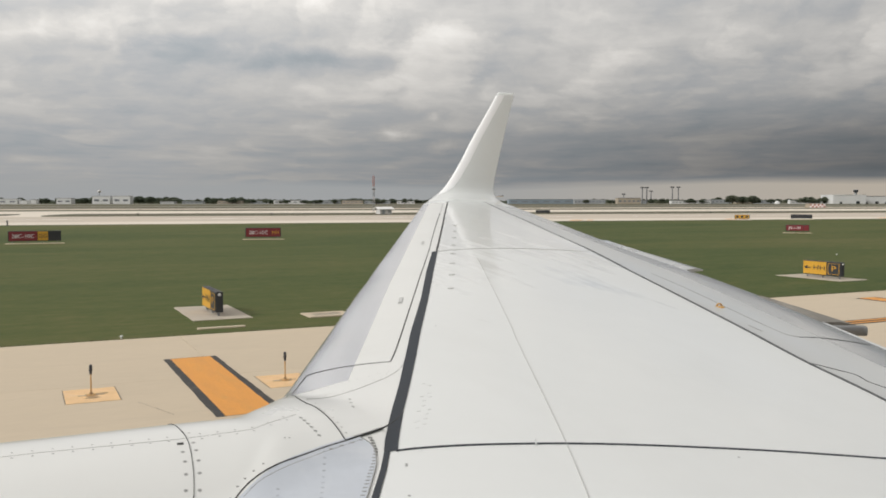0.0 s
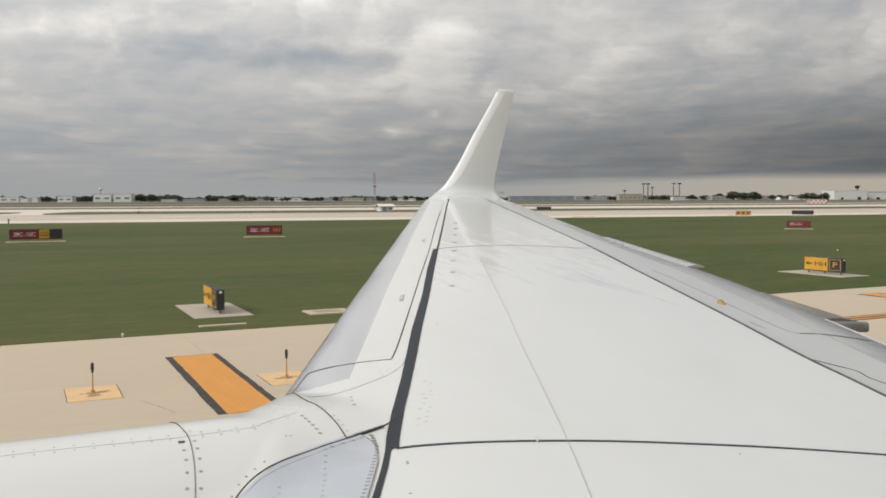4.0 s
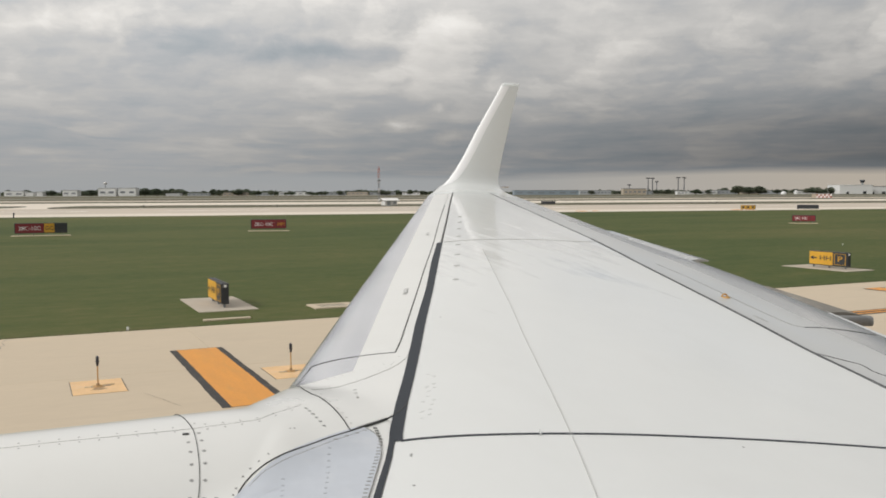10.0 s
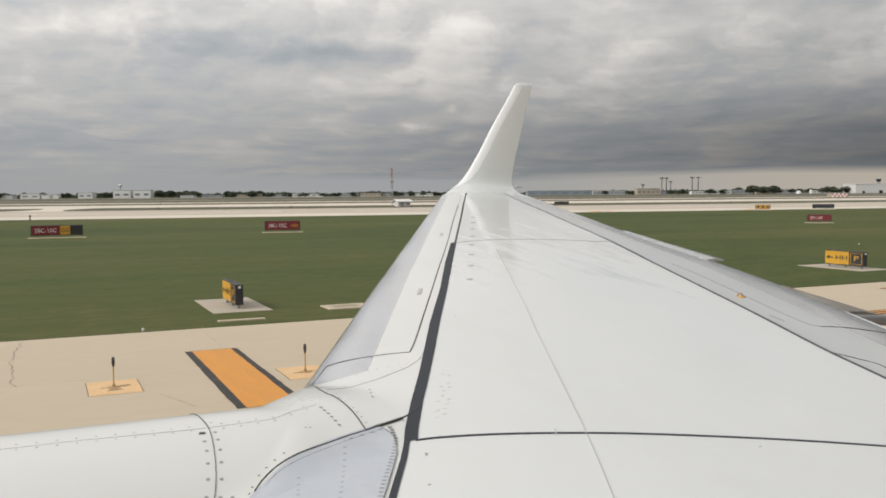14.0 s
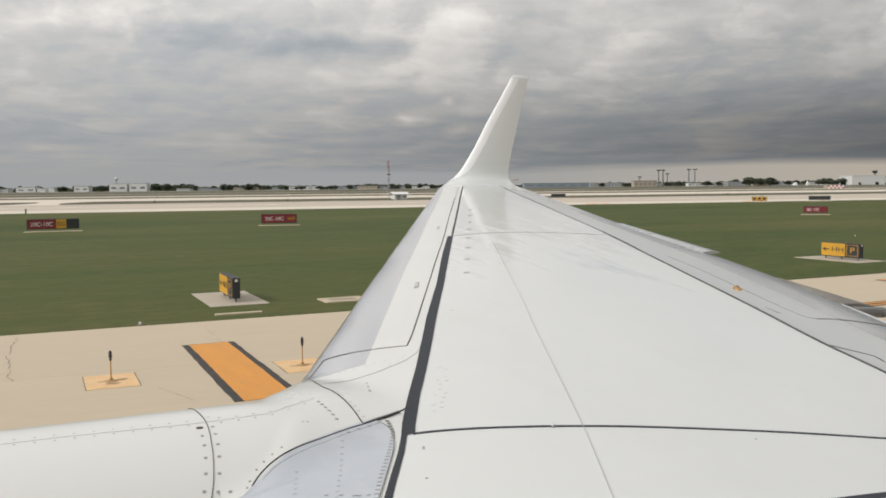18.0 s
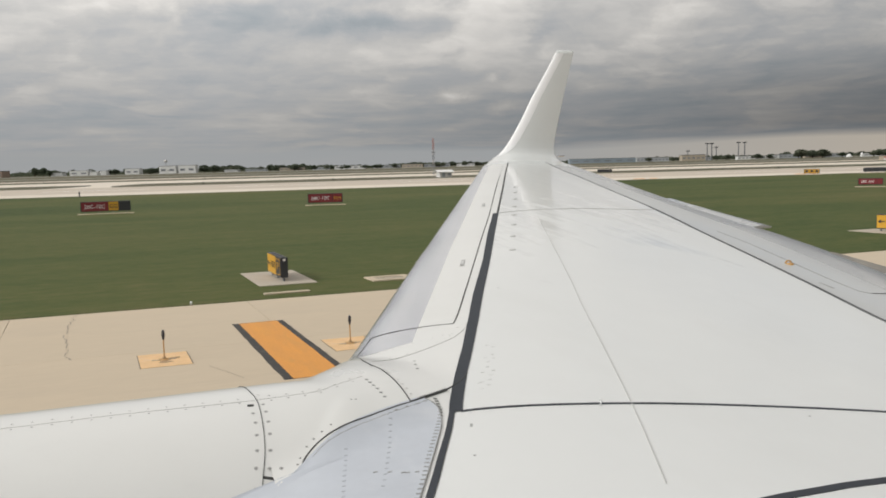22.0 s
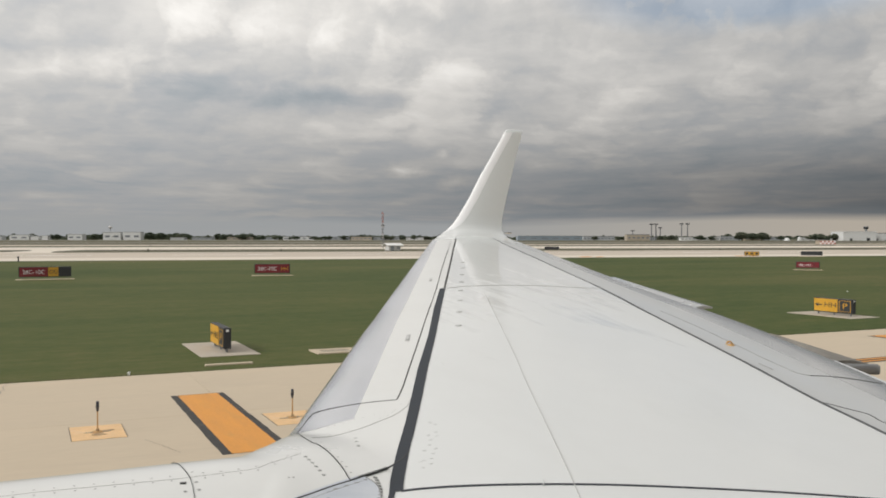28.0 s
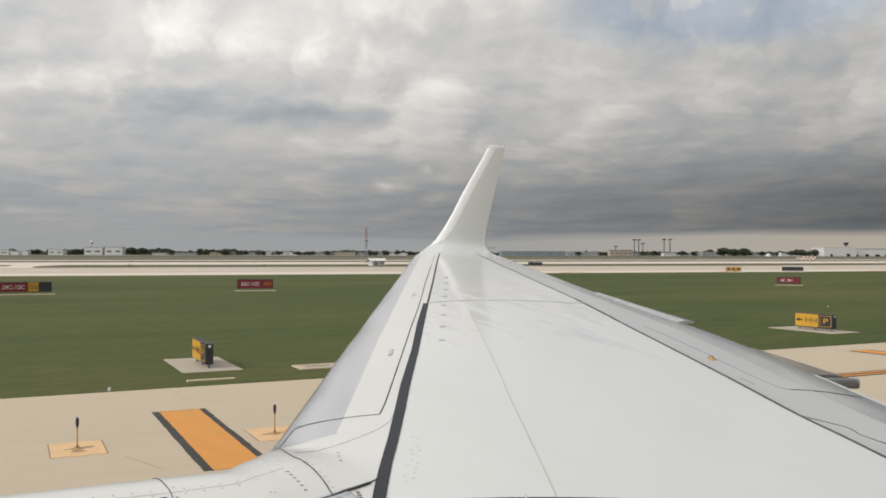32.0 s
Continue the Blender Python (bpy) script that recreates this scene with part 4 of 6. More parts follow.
def build_winglet():
    # stations: y, z of the section's chord line, leading edge x, trailing edge x
    stations = []
    for y, lift, ahead in ((14.5, 0.0005, 0.0), (14.9, 0.005, 0.0), (15.08, 0.016, 0.05)):
        c = te_x(y) - le_x(y)
        stations.append((y, plane_z(y) - 0.0575 * c + lift, le_x(y) + ahead, te_x(y) - 0.2 * max(0.0, y - 14.7)))
    stations += [(15.24, 3.675, 7.03, 8.57), (15.36, 3.73, 7.17, 8.555), (15.45, 3.81, 7.33, 8.555), (15.51, 3.93, 7.49, 8.58), (15.54, 4.10, 7.64, 8.62),
                 (15.59, 4.45, 7.89, 8.73), (15.67, 4.90, 8.18, 8.89), (15.75, 5.35, 8.50, 9.05), (15.82, 5.68, 8.74, 9.19), (15.84, 5.81, 8.82, 9.23), (15.85, 5.88, 8.88, 9.255)]
    n = 20
    bm = bmesh.new()
    rings = []
    for i, (y, z, a, b) in enumerate(stations):
        p, q = stations[max(i - 1, 0)], stations[min(i + 1, len(stations) - 1)]
        d = Vector((0, q[0] - p[0], q[1] - p[1])).normalized()
        nrm = Vector((0, -d.z, d.y))
        c = b - a
        ring = []
        for k in range(2 * n):
            ang = math.pi * k / n
            s = 0.5 + 0.5 * math.cos(ang)
            t = naca(s) * c * (1.0 if i < 3 else 1.25 if i < len(stations) - 1 else 0.5)
            ring.append(bm.verts.new(Vector((a + c * s, y, z)) + nrm * (t if k <= n else -t)))
        rings.append(ring)
    m = 2 * n
    for p, q in zip(rings, rings[1:]):
        for k in range(m):
            bm.faces.new((p[k], q[k], q[(k + 1) % m], p[(k + 1) % m]))
    bm.faces.new(rings[-1])
    bmesh.ops.recalc_face_normals(bm, faces=bm.faces)
    wl = part("winglet", bm, WHITE_GLOSS, AIRPLANE, "tall glossy white blended winglet", smooth=True)
    # protected leading edge, a thin shell over the nose, its glare painted near white
    bm = bmesh.new()
    prev = None
    for i, (y, z, a, b) in enumerate(stations):
        if i < 3 or i > len(stations) - 2:
            continue
        p, q = stations[i - 1], stations[i + 1]
        d = Vector((0, q[0] - p[0], q[1] - p[1])).normalized()
        nrm = Vector((0, -d.z, d.y))
        c = b - a
        wide = 0.18 if i > 5 else 0.08 + 0.04 * (i - 3)
        cur = []
        for u, side in ((0.5, -1), (0.2, -1), (0.05, -1), (0.0, 0), (0.04, 1), (0.12, 1), (0.25, 1), (0.45, 1), (0.72, 1), (1.0, 1)):
            u *= wide
            t = side * (naca(u / c) * c * 1.25 + 0.003)
            cur.append(bm.verts.new(Vector((a + u - 0.003, y, z)) + nrm * t))
        if prev:
            for k in range(9):
                bm.faces.new((prev[k], cur[k], cur[k + 1], prev[k + 1]))
        prev = cur
    bmesh.ops.recalc_face_normals(bm, faces=bm.faces)
    part("winglet_leading_edge", bm, EDGE_GLARE, wl, "leading edge strip with its glare painted white", smooth=True)
    part("navigation_lens", boxed(8.60, 15.38, 3.75, 8.75, 15.44, 3.79, 0.01), BARE, wl)


def build_rear_fairings():
    # canoe fairing of the flap track runs aft past the trailing edge and ends bluntly
    y, x0, x1, half, deep = 6.36, 7.1, 7.94, 0.10, 0.11
    z0, z1 = skin_z(7.1, y) - 0.05, 2.41
    bm = bmesh.new()
    rows = []
    for i in range(11):
        u = i / 10
        x, z, w = x0 + (x1 - x0) * u, z0 + (z1 - z0) * u, half * (0.55 + 0.45 * math.sin(math.pi * min(1, u + 0.25)))
        ring = []
        for k in range(14):
            a = 2 * math.pi * k / 14
            cx, cz = math.cos(a), math.sin(a)
            ring.append(bm.verts.new((x, y + w * math.copysign(abs(cx) ** 0.6, cx), z - deep / 2 + deep / 2 * math.copysign(abs(cz) ** 0.6, cz))))
        rows.append(ring)
    for a, b in zip(rows, rows[1:]):
        for k in range(14):
            bm.faces.new((a[k], b[k], b[(k + 1) % 14], a[(k + 1) % 14]))
    bm.faces.new(rows[-1])
    bm.faces.new(rows[0][::-1])
    part("flap_track_fairing", bm, SHADED_GREY, AIRPLANE, "flap track fairing with a blunt end, shade in its grey", smooth=True)
    # edge of the drooped flap beyond the trailing edge, running into the fairing
    bm = bmesh.new()
    rows = []
    for i in range(13):
        u = i / 12
        y = 7.45 + (6.36 - 7.45) * u
        x, z = te_x(y) - 0.12, skin_z(te_x(y) - 0.12, y) - 0.012
        w = 0.12 + (7.84 - te_x(6.36)) * u
        rows.append([bm.verts.new(p) for p in ((x, y, z), (x + w * 0.6, y, z - 0.02 * u), (x + w, y, z - 0.07 * u), (x + w, y - 0.01, z - 0.03 - 0.12 * u), (x, y, z - 0.05 - 0.10 * u))])
    for a, b in zip(rows, rows[1:]):
        for k in range(5):
            bm.faces.new((a[k], b[k], b[(k + 1) % 5], a[(k + 1) % 5]))
    bm.faces.new(rows[0])
    bm.faces.new(rows[-1][::-1])
    # the dark tone stands for the shadowed gap
    part("flap_edge", bm, FLAP_SHADE, AIRPLANE, "weathered flap edge below the trailing edge, shade in its colour")
    # outboard flap corner stands slightly past the aileron
    bm = bmesh.new()
    rows = []
    for i in range(15):
        u = i / 14
        y = 10.9 + (8.78 - 10.9) * u
        x = te_x(y) - 0.10
        z = skin_z(x, y) + 0.002
        w = 0.19 * u + 0.10
        rows.append([bm.verts.new(p) for p in ((x, y, z), (x + w * 0.5, y, z + 0.010 * u), (x + w, y, z - 0.012 * u), (x + w, y, z - 0.028), (x, y, z - 0.03))])
    for a, b in zip(rows, rows[1:]):
        for k in range(5):
            bm.faces.new((a[k], b[k], b[(k + 1) % 5], a[(k + 1) % 5]))
    bm.faces.new(rows[0])
    bm.faces.new(rows[-1][::-1])
    part("flap_corner", bm, SHADED_FLAP, AIRPLANE, "pale grey flap corner")


def build_fuselage():
    bm = bmesh.new()
    rows = []
    for x in steps(-12, 14, 26):
        rows.append([bm.verts.new((x, -2.15 + 1.9 * math.sin(a), 2.95 + 1.95 * math.cos(a))) for a in [2 * math.pi * k / 48 for k in range(48)]])
    for a, b in zip(rows, rows[1:]):
        for k in range(48):
            bm.faces.new((a[k], a[(k + 1) % 48], b[(k + 1) % 48], b[k]))
    bm.faces.new(rows[0])
    bm.faces.new(rows[-1][::-1])
    part("fuselage", bm, FUSELAGE_GREY, AIRPLANE, "unseen fuselage side, toned dark to cut bounced light", smooth=True)
    part("wing_root_fairing", grid(lambda v, u: (-0.3 + 6.8 * v, -0.45 + 0.85 * u, skin_z(max(-0.3 + 6.8 * v, le_x(0.4)), 0.4) + 0.01 + 0.5 * (1 - u) ** 2), steps(0, 1, 20), steps(0, 1, 8)), WHITE, AIRPLANE, smooth=True)


build_wing()
build_nose_parts()
build_winglet()
build_rear_fairings()
build_fuselage()


def wheel_leg(x, y, top):
    leg = part("landing_gear", tube(bmesh.new(), (x, y, 0.55), (x, y, top), 0.11, 0.14, 14), STEEL, AIRPLANE, "steel landing gear leg")
    for s in (-1, 1):
        part("tyre", tube(tube(bmesh.new(), (x, y + s * 0.24, 0.55), (x, y + s * 0.52, 0.55), 0.55, 0.55, 32), (x, y + s * 0.2, 0.55), (x, y + s * 0.56, 0.55), 0.48, 0.48, 32), RUBBER, leg)


wheel_leg(4.6, 0.6, 1.45)
wheel_leg(4.6, -4.9, 1.45)
wheel_leg(-9.5, -2.15, 1.4)

# ---- the airfield ----
def flat(name, x0, y0, x1, y1, z, material, label, category, kind="structure", nx=1, parent=None):
    ob = to_object(name, grid(lambda u, v: (x0 + (x1 - x0) * u, y0 + (y1 - y0) * v, z), steps(0, 1, nx), [0, 1]), material, parent)
    return tagged(ob, label, category, kind=kind)


flat("ground", -4500, -4500, 4500, 4500, -0.03, GRASS, "short mown green grass of the airfield", "ground", nx=4)
EDGE = 25.3
FAR_GRASS = surface("dry_far_grass", (0.125, 0.118, 0.075), 0.9, spread=0.25, scale=0.02, fine=0.15, stretch=(0.2, 1, 1), spec=0.2)
SLANT = -0.15  # the runway lies at a slight angle to the taxiway
far_field = to_object("far_field", grid(lambda u, v: (-700 + 4700 * u, 236 + SLANT * (-700 + 4700 * u) * (1 - v) + 4100 * v, -0.015), steps(0, 1, 4), [0, 1]), FAR_GRASS)
tagged(far_field, "dry dull green grass far across the airfield", "ground", kind="structure")


def strip_of_concrete(name, y0, y1, z, material, label, x0=-2500, x1=2500, slant=0.0):
    bm = boxed(x0, y0, -0.5, x1, y1, z)
    for v in bm.verts:
        v.co.y += slant * v.co.x
    return tagged(to_object(name, bm, material), label, "runway", kind="structure")


TAXIWAY = tagged(to_object("taxiway", boxed(-600, -90, -0.6, 700, EDGE - 0.02, -0.014), JOINT), "pale concrete taxiway shoulder with fine joints", "taxiway", kind="structure")
strip_of_concrete("runway_near", 155, 237, 0.0, CONCRETE_FAR, "long pale concrete runway across the grass", -700, 520, SLANT)
strip_of_concrete("runway_shoulder", 155.5, 174, 0.02, PALE_FAR, "bleached pale shoulder of the runway", -650, 500, SLANT)
strip_of_concrete("cross_taxiway", 291, 364, 0.0, PALE_FAR, "thin pale taxiway beyond the runway", -700, 1200, SLANT)
strip_of_concrete("runway_far", 423, 485, 0.0, CONCRETE_FAR, "farther pale concrete runway", -700, 1800, SLANT)
strip_of_concrete("service_road", 640, 690, 0.0, DULL_FAR, "distant grey service road", -700, 2500, SLANT)
strip_of_concrete("apron_far", 1180, 1300, 0.0, DULL_FAR, "distant concrete apron", -900, 2500, SLANT)
# slabs near the aircraft, each a piece; the rest joined
slab_mesh = {}


def slab_piece(w, d):
    key = (round(w, 3), round(d, 3))
    if key not in slab_mesh:
        bm = boxed(0, 0, -0.25, w, d, 0.0)
        top = [e for e in bm.edges if all(abs(v.co.z) < 1e-6 for v in e.verts)]
        bmesh.ops.bevel(bm, geom=top, offset=0.006, segments=1, affect="EDGES")
        me = bpy.data.meshes.new("slab")
        bm.to_mesh(me)
        bm.free()
        me.materials.append(CONCRETE)
        slab_mesh[key] = me
    return slab_mesh[key]


GAP, WIDE, DEEP = 0.010, 6.1, 6.1
for j in range(3):
    for i in range(11):
        ob = new("slab", slab_piece(WIDE - GAP, DEEP - GAP))
        ob.location = (-14.3 + i * WIDE, EDGE - (j + 1) * DEEP, 0)
        ob.parent = TAXIWAY
bm = bmesh.new()
for j in range(-2, 14):
    for i in range(-30, 60):
        if 0 <= i < 11 and 0 <= j < 3 or j < 0:
            continue
        box(bm, -14.3 + i * WIDE, EDGE - (j + 1) * DEEP, -0.2, -14.3 + i * WIDE + WIDE - GAP, EDGE - j * DEEP - GAP, 0.0)
part("outlying_slabs", bm, CONCRETE, TAXIWAY, kind="stuff")


def paint(name, pts, z, material, parent, label="", wob=0.0, kind=""):
    """A painted patch with slightly uneven edges."""
    bm = bmesh.new()
    rng = random.Random(len(name) + int(pts[0][0] * 10))
    out = []
    for (xa, ya), (xb, yb) in zip(pts, pts[1:] + pts[:1]):
        k = max(1, int(math.hypot(xb - xa, yb - ya) / 0.30)) if wob else 1
        for i in range(k):
            t = i / k
            out.append(bm.verts.new((xa + (xb - xa) * t + rng.uniform(-wob, wob), ya + (yb - ya) * t + rng.uniform(-wob, wob), z)))
    bm.faces.new(out)
    bmesh.ops.triangulate(bm, faces=bm.faces)
    ext = bmesh.ops.extrude_face_region(bm, geom=bm.faces[:])
    for v in ext["geom"]:
        if isinstance(v, bmesh.types.BMVert):
            v.co.z -= 0.003
    bmesh.ops.recalc_face_normals(bm, faces=bm.faces)
    return part(name, bm, material, parent, label, kind=kind)


def shoulder_bar(x, y0, y1, width=1.1, group="shoulder bars"):
    bar = thing("shoulder_marking", (x, y0, 0), "orange-yellow painted shoulder bar edged in black on the concrete", "road marking", group)
    paint("black_edge", [(-0.02, 0), (0.17, 0), (0.17, y1 - y0), (-0.02, y1 - y0)], 0.005, BLACK_PAINT, bar, wob=0.012)
    paint("black_edge", [(width - 0.15, 0), (width + 0.02, 0), (width + 0.02, y1 - y0), (width - 0.15, y1 - y0)], 0.005, BLACK_PAINT, bar, wob=0.012)
    paint("yellow_field", [(0.15, 0), (width - 0.13, 0), (width - 0.13, y1 - y0 - 0.03), (0.15, y1 - y0 - 0.03)], 0.009, YELLOW, bar, wob=0.006)
    paint("end_edge", [(0.15, y1 - y0 - 0.03), (width - 0.13, y1 - y0 - 0.03), (width - 0.13, y1 - y0 + 0.01), (0.15, y1 - y0 + 0.01)], 0.0055, BLACK_PAINT, bar)
    return bar


shoulder_bar(3.05, 15.4, 21.62, 1.2)
for x in (29.1, 54.9):
    shoulder_bar(x, 19.6, 23.7)


def edge_light(x, y):
    lamp = thing("taxiway_edge_light", (x, y, 0), "thin elevated taxiway edge light with dark blue cap", "edge light", "taxiway edge lights")
    part("base_plate", tube(bmesh.new(), (0, 0, 0.004), (0, 0, 0.025), 0.10, 0.085, 20), RUST_YELLOW, lamp)
    part("base_ring", tube(bmesh.new(), (0, 0, 0.003), (0, 0, 0.012), 0.135, 0.13, 24), RUST, lamp, "dark rusty ring round the foot")
    part("cable_stub", boxed(-0.24, -0.02, 0.004, 0.24, 0.02, 0.014, 0.004), TAN_WALL, lamp)
    part("stem", tube(bmesh.new(), (0, 0, 0.03), (0, 0, 0.46), 0.014, 0.013, 10), RUST_YELLOW, lamp, "slim rusty yellow stem")
    part("coupling", tube(bmesh.new(), (0, 0, 0.025), (0, 0, 0.07), 0.034, 0.028, 12), RUST, lamp)
    part("collar", tube(bmesh.new(), (0, 0, 0.41), (0, 0, 0.49), 0.019, 0.030, 12), SIGN_BLACK, lamp)
    part("rim", tube(bmesh.new(), (0, 0, 0.49), (0, 0, 0.505), 0.040, 0.040, 14), SIGN_BLACK, lamp)
    part("lens_cap", tube(tube(bmesh.new(), (0, 0, 0.505), (0, 0, 0.575), 0.029, 0.031, 14), (0, 0, 0.575), (0, 0, 0.605), 0.031, 0.018, 14), BLUE_LENS, lamp, "dark blue glass cap")
    return lamp


def light_pad(x, y, w=0.98, d=1.3):
    pad = thing("painted_light_pad", (x, y, 0), "faded yellow square painted round an edge light", "road marking", "painted light pads")
    paint("yellow_square", [(-w / 2, -d / 2), (w / 2, -d / 2), (w / 2, d / 2), (-w / 2, d / 2)], 0.006, PALE_YELLOW, pad, wob=0.01)
    for s in (-1, 1):
        paint("saw_cut", [(s * w / 2 - 0.008, -d / 2), (s * w / 2 + 0.008, -d / 2), (s * w / 2 + 0.008, d / 2), (s * w / 2 - 0.008, d / 2)], 0.0085, JOINT, pad)
    rs = random.Random(int(100 * x))
    for k in range(3):
        cx, cy = rs.uniform(-0.3, 0.3), rs.uniform(-0.4, 0.3)
        ring = [(cx + rs.uniform(0.07, 0.16) * math.cos(a), cy + rs.uniform(0.04, 0.09) * math.sin(a)) for a in steps(0, 5.6, 9)]
        paint("rust_stain", ring, 0.0088 + 0.0006 * k, RUST, pad)
    edge_light(x, y)


for x, y in ((1.20, 18.21), (4.98, 17.99), (32.3, 21.7), (58.0, 21.9)):
    light_pad(x, y)

# double yellow edge line behind the wing
edge_line = thing("taxiway_edge_line", (0, 19.0, 0), "double yellow taxiway edge line with black borders", "road marking")
paint("black_bed", [(17.5, -0.36), (90, -0.36), (90, 0.36), (17.5, 0.36)], 0.004, BLACK_PAINT, edge_line)
for y0 in (-0.24, 0.08):
    paint("yellow_line", [(17.5, y0), (90, y0), (90, y0 + 0.16), (17.5, y0 + 0.16)], 0.010, YELLOW, edge_line)


def crack(points, width=0.012, seed=1):
    rng = random.Random(seed)
    c = thing("pavement_crack", (points[0][0], points[0][1], 0), "fine dark crack in the concrete", "crack", "pavement cracks")
    bm = bmesh.new()
    prev = None
    for (xa, ya), (xb, yb) in zip(points, points[1:]):
        for i in range(14):
            t = i / 13
            wander = 0.02 * math.hypot(xb - xa, yb - ya)
            x = xa + (xb - xa) * t + rng.uniform(-wander, wander) - points[0][0]
            y = ya + (yb - ya) * t + rng.uniform(-wander, wander) - points[0][1]
            w = width * rng.uniform(0.3, 1.2)
            cur = (bm.verts.new((x - w, y, 0.003)), bm.verts.new((x + w, y, 0.003)))
            if prev:
                bm.faces.new((prev[0], prev[1], cur[1], cur[0]))
            prev = cur
    part("crack_line", bm, CRACK, c)


crack([(1.95, 17.2), (2.2, 16.5), (2.4, 15.9)], 0.010, 2)
crack([(-0.5, 25.2), (-0.75, 22.1), (-0.6, 19.1)], 0.014, 3)
crack([(9.45, 25.3), (9.25, 21.6), (9.65, 18.5)], 0.012, 5)

# sewer grate and concrete collar in the grass
drain = thing("drain_inlet", (9.23, 28.11, 0), "low concrete drain inlet with rusty grate in the grass", "drain")
bm = boxed(-0.75, -0.55, -0.3, 0.75, -0.35, 0.01, 0.01)
box(bm, -0.75, 0.35, -0.3, 0.75, 0.55, 0.01, 0.01)
box(bm, -0.75, -0.35, -0.3, -0.5, 0.35, 0.01, 0.01)
box(bm, 0.5, -0.35, -0.3, 0.75, 0.35, 0.01, 0.01)
part("collar", bm, CONCRETE, drain)
for k in range(9):
    part("grate_bar", boxed(-0.47 + 0.11 * k, -0.34, -0.03, -0.42 + 0.11 * k, 0.34, 0.0), TAN_WALL, drain)
slot = thing("drain_slot", (5.41, 26.52, 0), "thin concrete strip sunk in the grass edge", "drain")
part("strip", boxed(-0.7, -0.1, -0.2, 0.7, 0.1, 0.012, 0.01), CONCRETE, slot)


# ---- signs ----
def lettering(text, size, at, turn, material, parent, name="lettering"):
    cu = bpy.data.curves.new(name, "FONT")
    cu.body, cu.size, cu.extrude, cu.align_x, cu.align_y = text, size, 0.004, "CENTER", "CENTER"
    tmp = bpy.data.objects.new(name, cu)
    scene.collection.objects.link(tmp)
    me = bpy.data.meshes.new_from_object(tmp.evaluated_get(bpy.context.evaluated_depsgraph_get()))
    bpy.data.objects.remove(tmp)
    me.materials.clear()
    me.materials.append(material)
    ob = new(name, me)
    ob.matrix_basis = pose(*at, 90, 0, turn)
    ob.parent = parent
    return ob


def runway_sign(x, y, turn, panels, label, height=0.72, group="runway signs", size=1.0):
    """panels: (width, face material, text, text material, bars)."""
    sign = thing("airfield_sign", (x, y, -0.03), label, "sign", group, turn)
    sign.scale = (size, size, size)
    total = sum(p[0] for p in panels)
    part("housing", boxed(-total / 2 - 0.05, 0.0, 0.22, total / 2 + 0.05, 0.28, 0.22 + height + 0.1, 0.02), SIGN_BLACK, sign)
    at = -total / 2
    for w, face, text, ink, bars in panels:
        p = part("face_panel", boxed(at + 0.02, -0.02, 0.27, at + w - 0.02, 0.0, 0.22 + height + 0.05, 0.006), face, sign)
        if text:
            lettering(text, height * 0.62, (at + w / 2, -0.026, 0.245 + height / 2), 0, ink, p)
        for b in range(bars):
            bx = at + w * (b + 0.5) / bars
            part("bar", boxed(bx - w / bars * 0.28, -0.028, 0.4, bx + w / bars * 0.28, -0.02, 0.4 + height * 0.55, 0.004), ink, p)
        at += w
    for k in range(4):
        lx = -total / 2 + 0.25 + (total - 0.5) * k / 3
        part("leg", tube(bmesh.new(), (lx, 0.14, 0.0), (lx, 0.14, 0.24), 0.03, 0.03, 8), STEEL, sign)
    part("footing", boxed(-total / 2 - 0.3, -0.35, -0.1, total / 2 + 0.3, 0.65, 0.035, 0.02), CONCRETE, sign)
    return sign


runway_sign(21.95, 86.8, -14, [(2.15, RED_PAINT, "28C-10C", SIGN_WHITE, 0), (0.85, RED_PAINT, "HH", SIGN_YELLOW, 0)], "red runway holding sign lettered in white in the grass", size=1.12)
runway_sign(1.33, 87.0, -1, [(2.1, RED_PAINT, "28C-10C", SIGN_WHITE, 0), (0.8, SIGN_YELLOW, "GG", SIGN_BLACK, 0), (0.9, SIGN_BLACK, "", SIGN_WHITE, 0)], "red and yellow runway sign with blank black panel", size=1.11)
runway_sign(83.3, 76.1, -47, [(1.7, RED_PAINT, "28C-10C", SIGN_WHITE, 0), (0.5, RED_PAINT, "", SIGN_WHITE, 0)], "small red runway sign lettered in white in the grass", height=0.55, size=1.14)
runway_sign(130.7, 133.4, -44, [(2.2, SIGN_YELLOW, "", SIGN_BLACK, 3)], "low yellow sign beside the runway", height=0.55, size=1.24)
runway_sign(143.8, 130.4, -48, [(3.2, SIGN_BLACK, "", SIGN_YELLOW, 0)], "low black sign housing seen from behind", height=0.55, size=1.24)
runway_sign(139.2, 221.4, -32, [(3.0, SIGN_BLACK, "", SIGN_YELLOW, 0)], "low black sign housing beyond the runway", height=0.55, size=1.35)

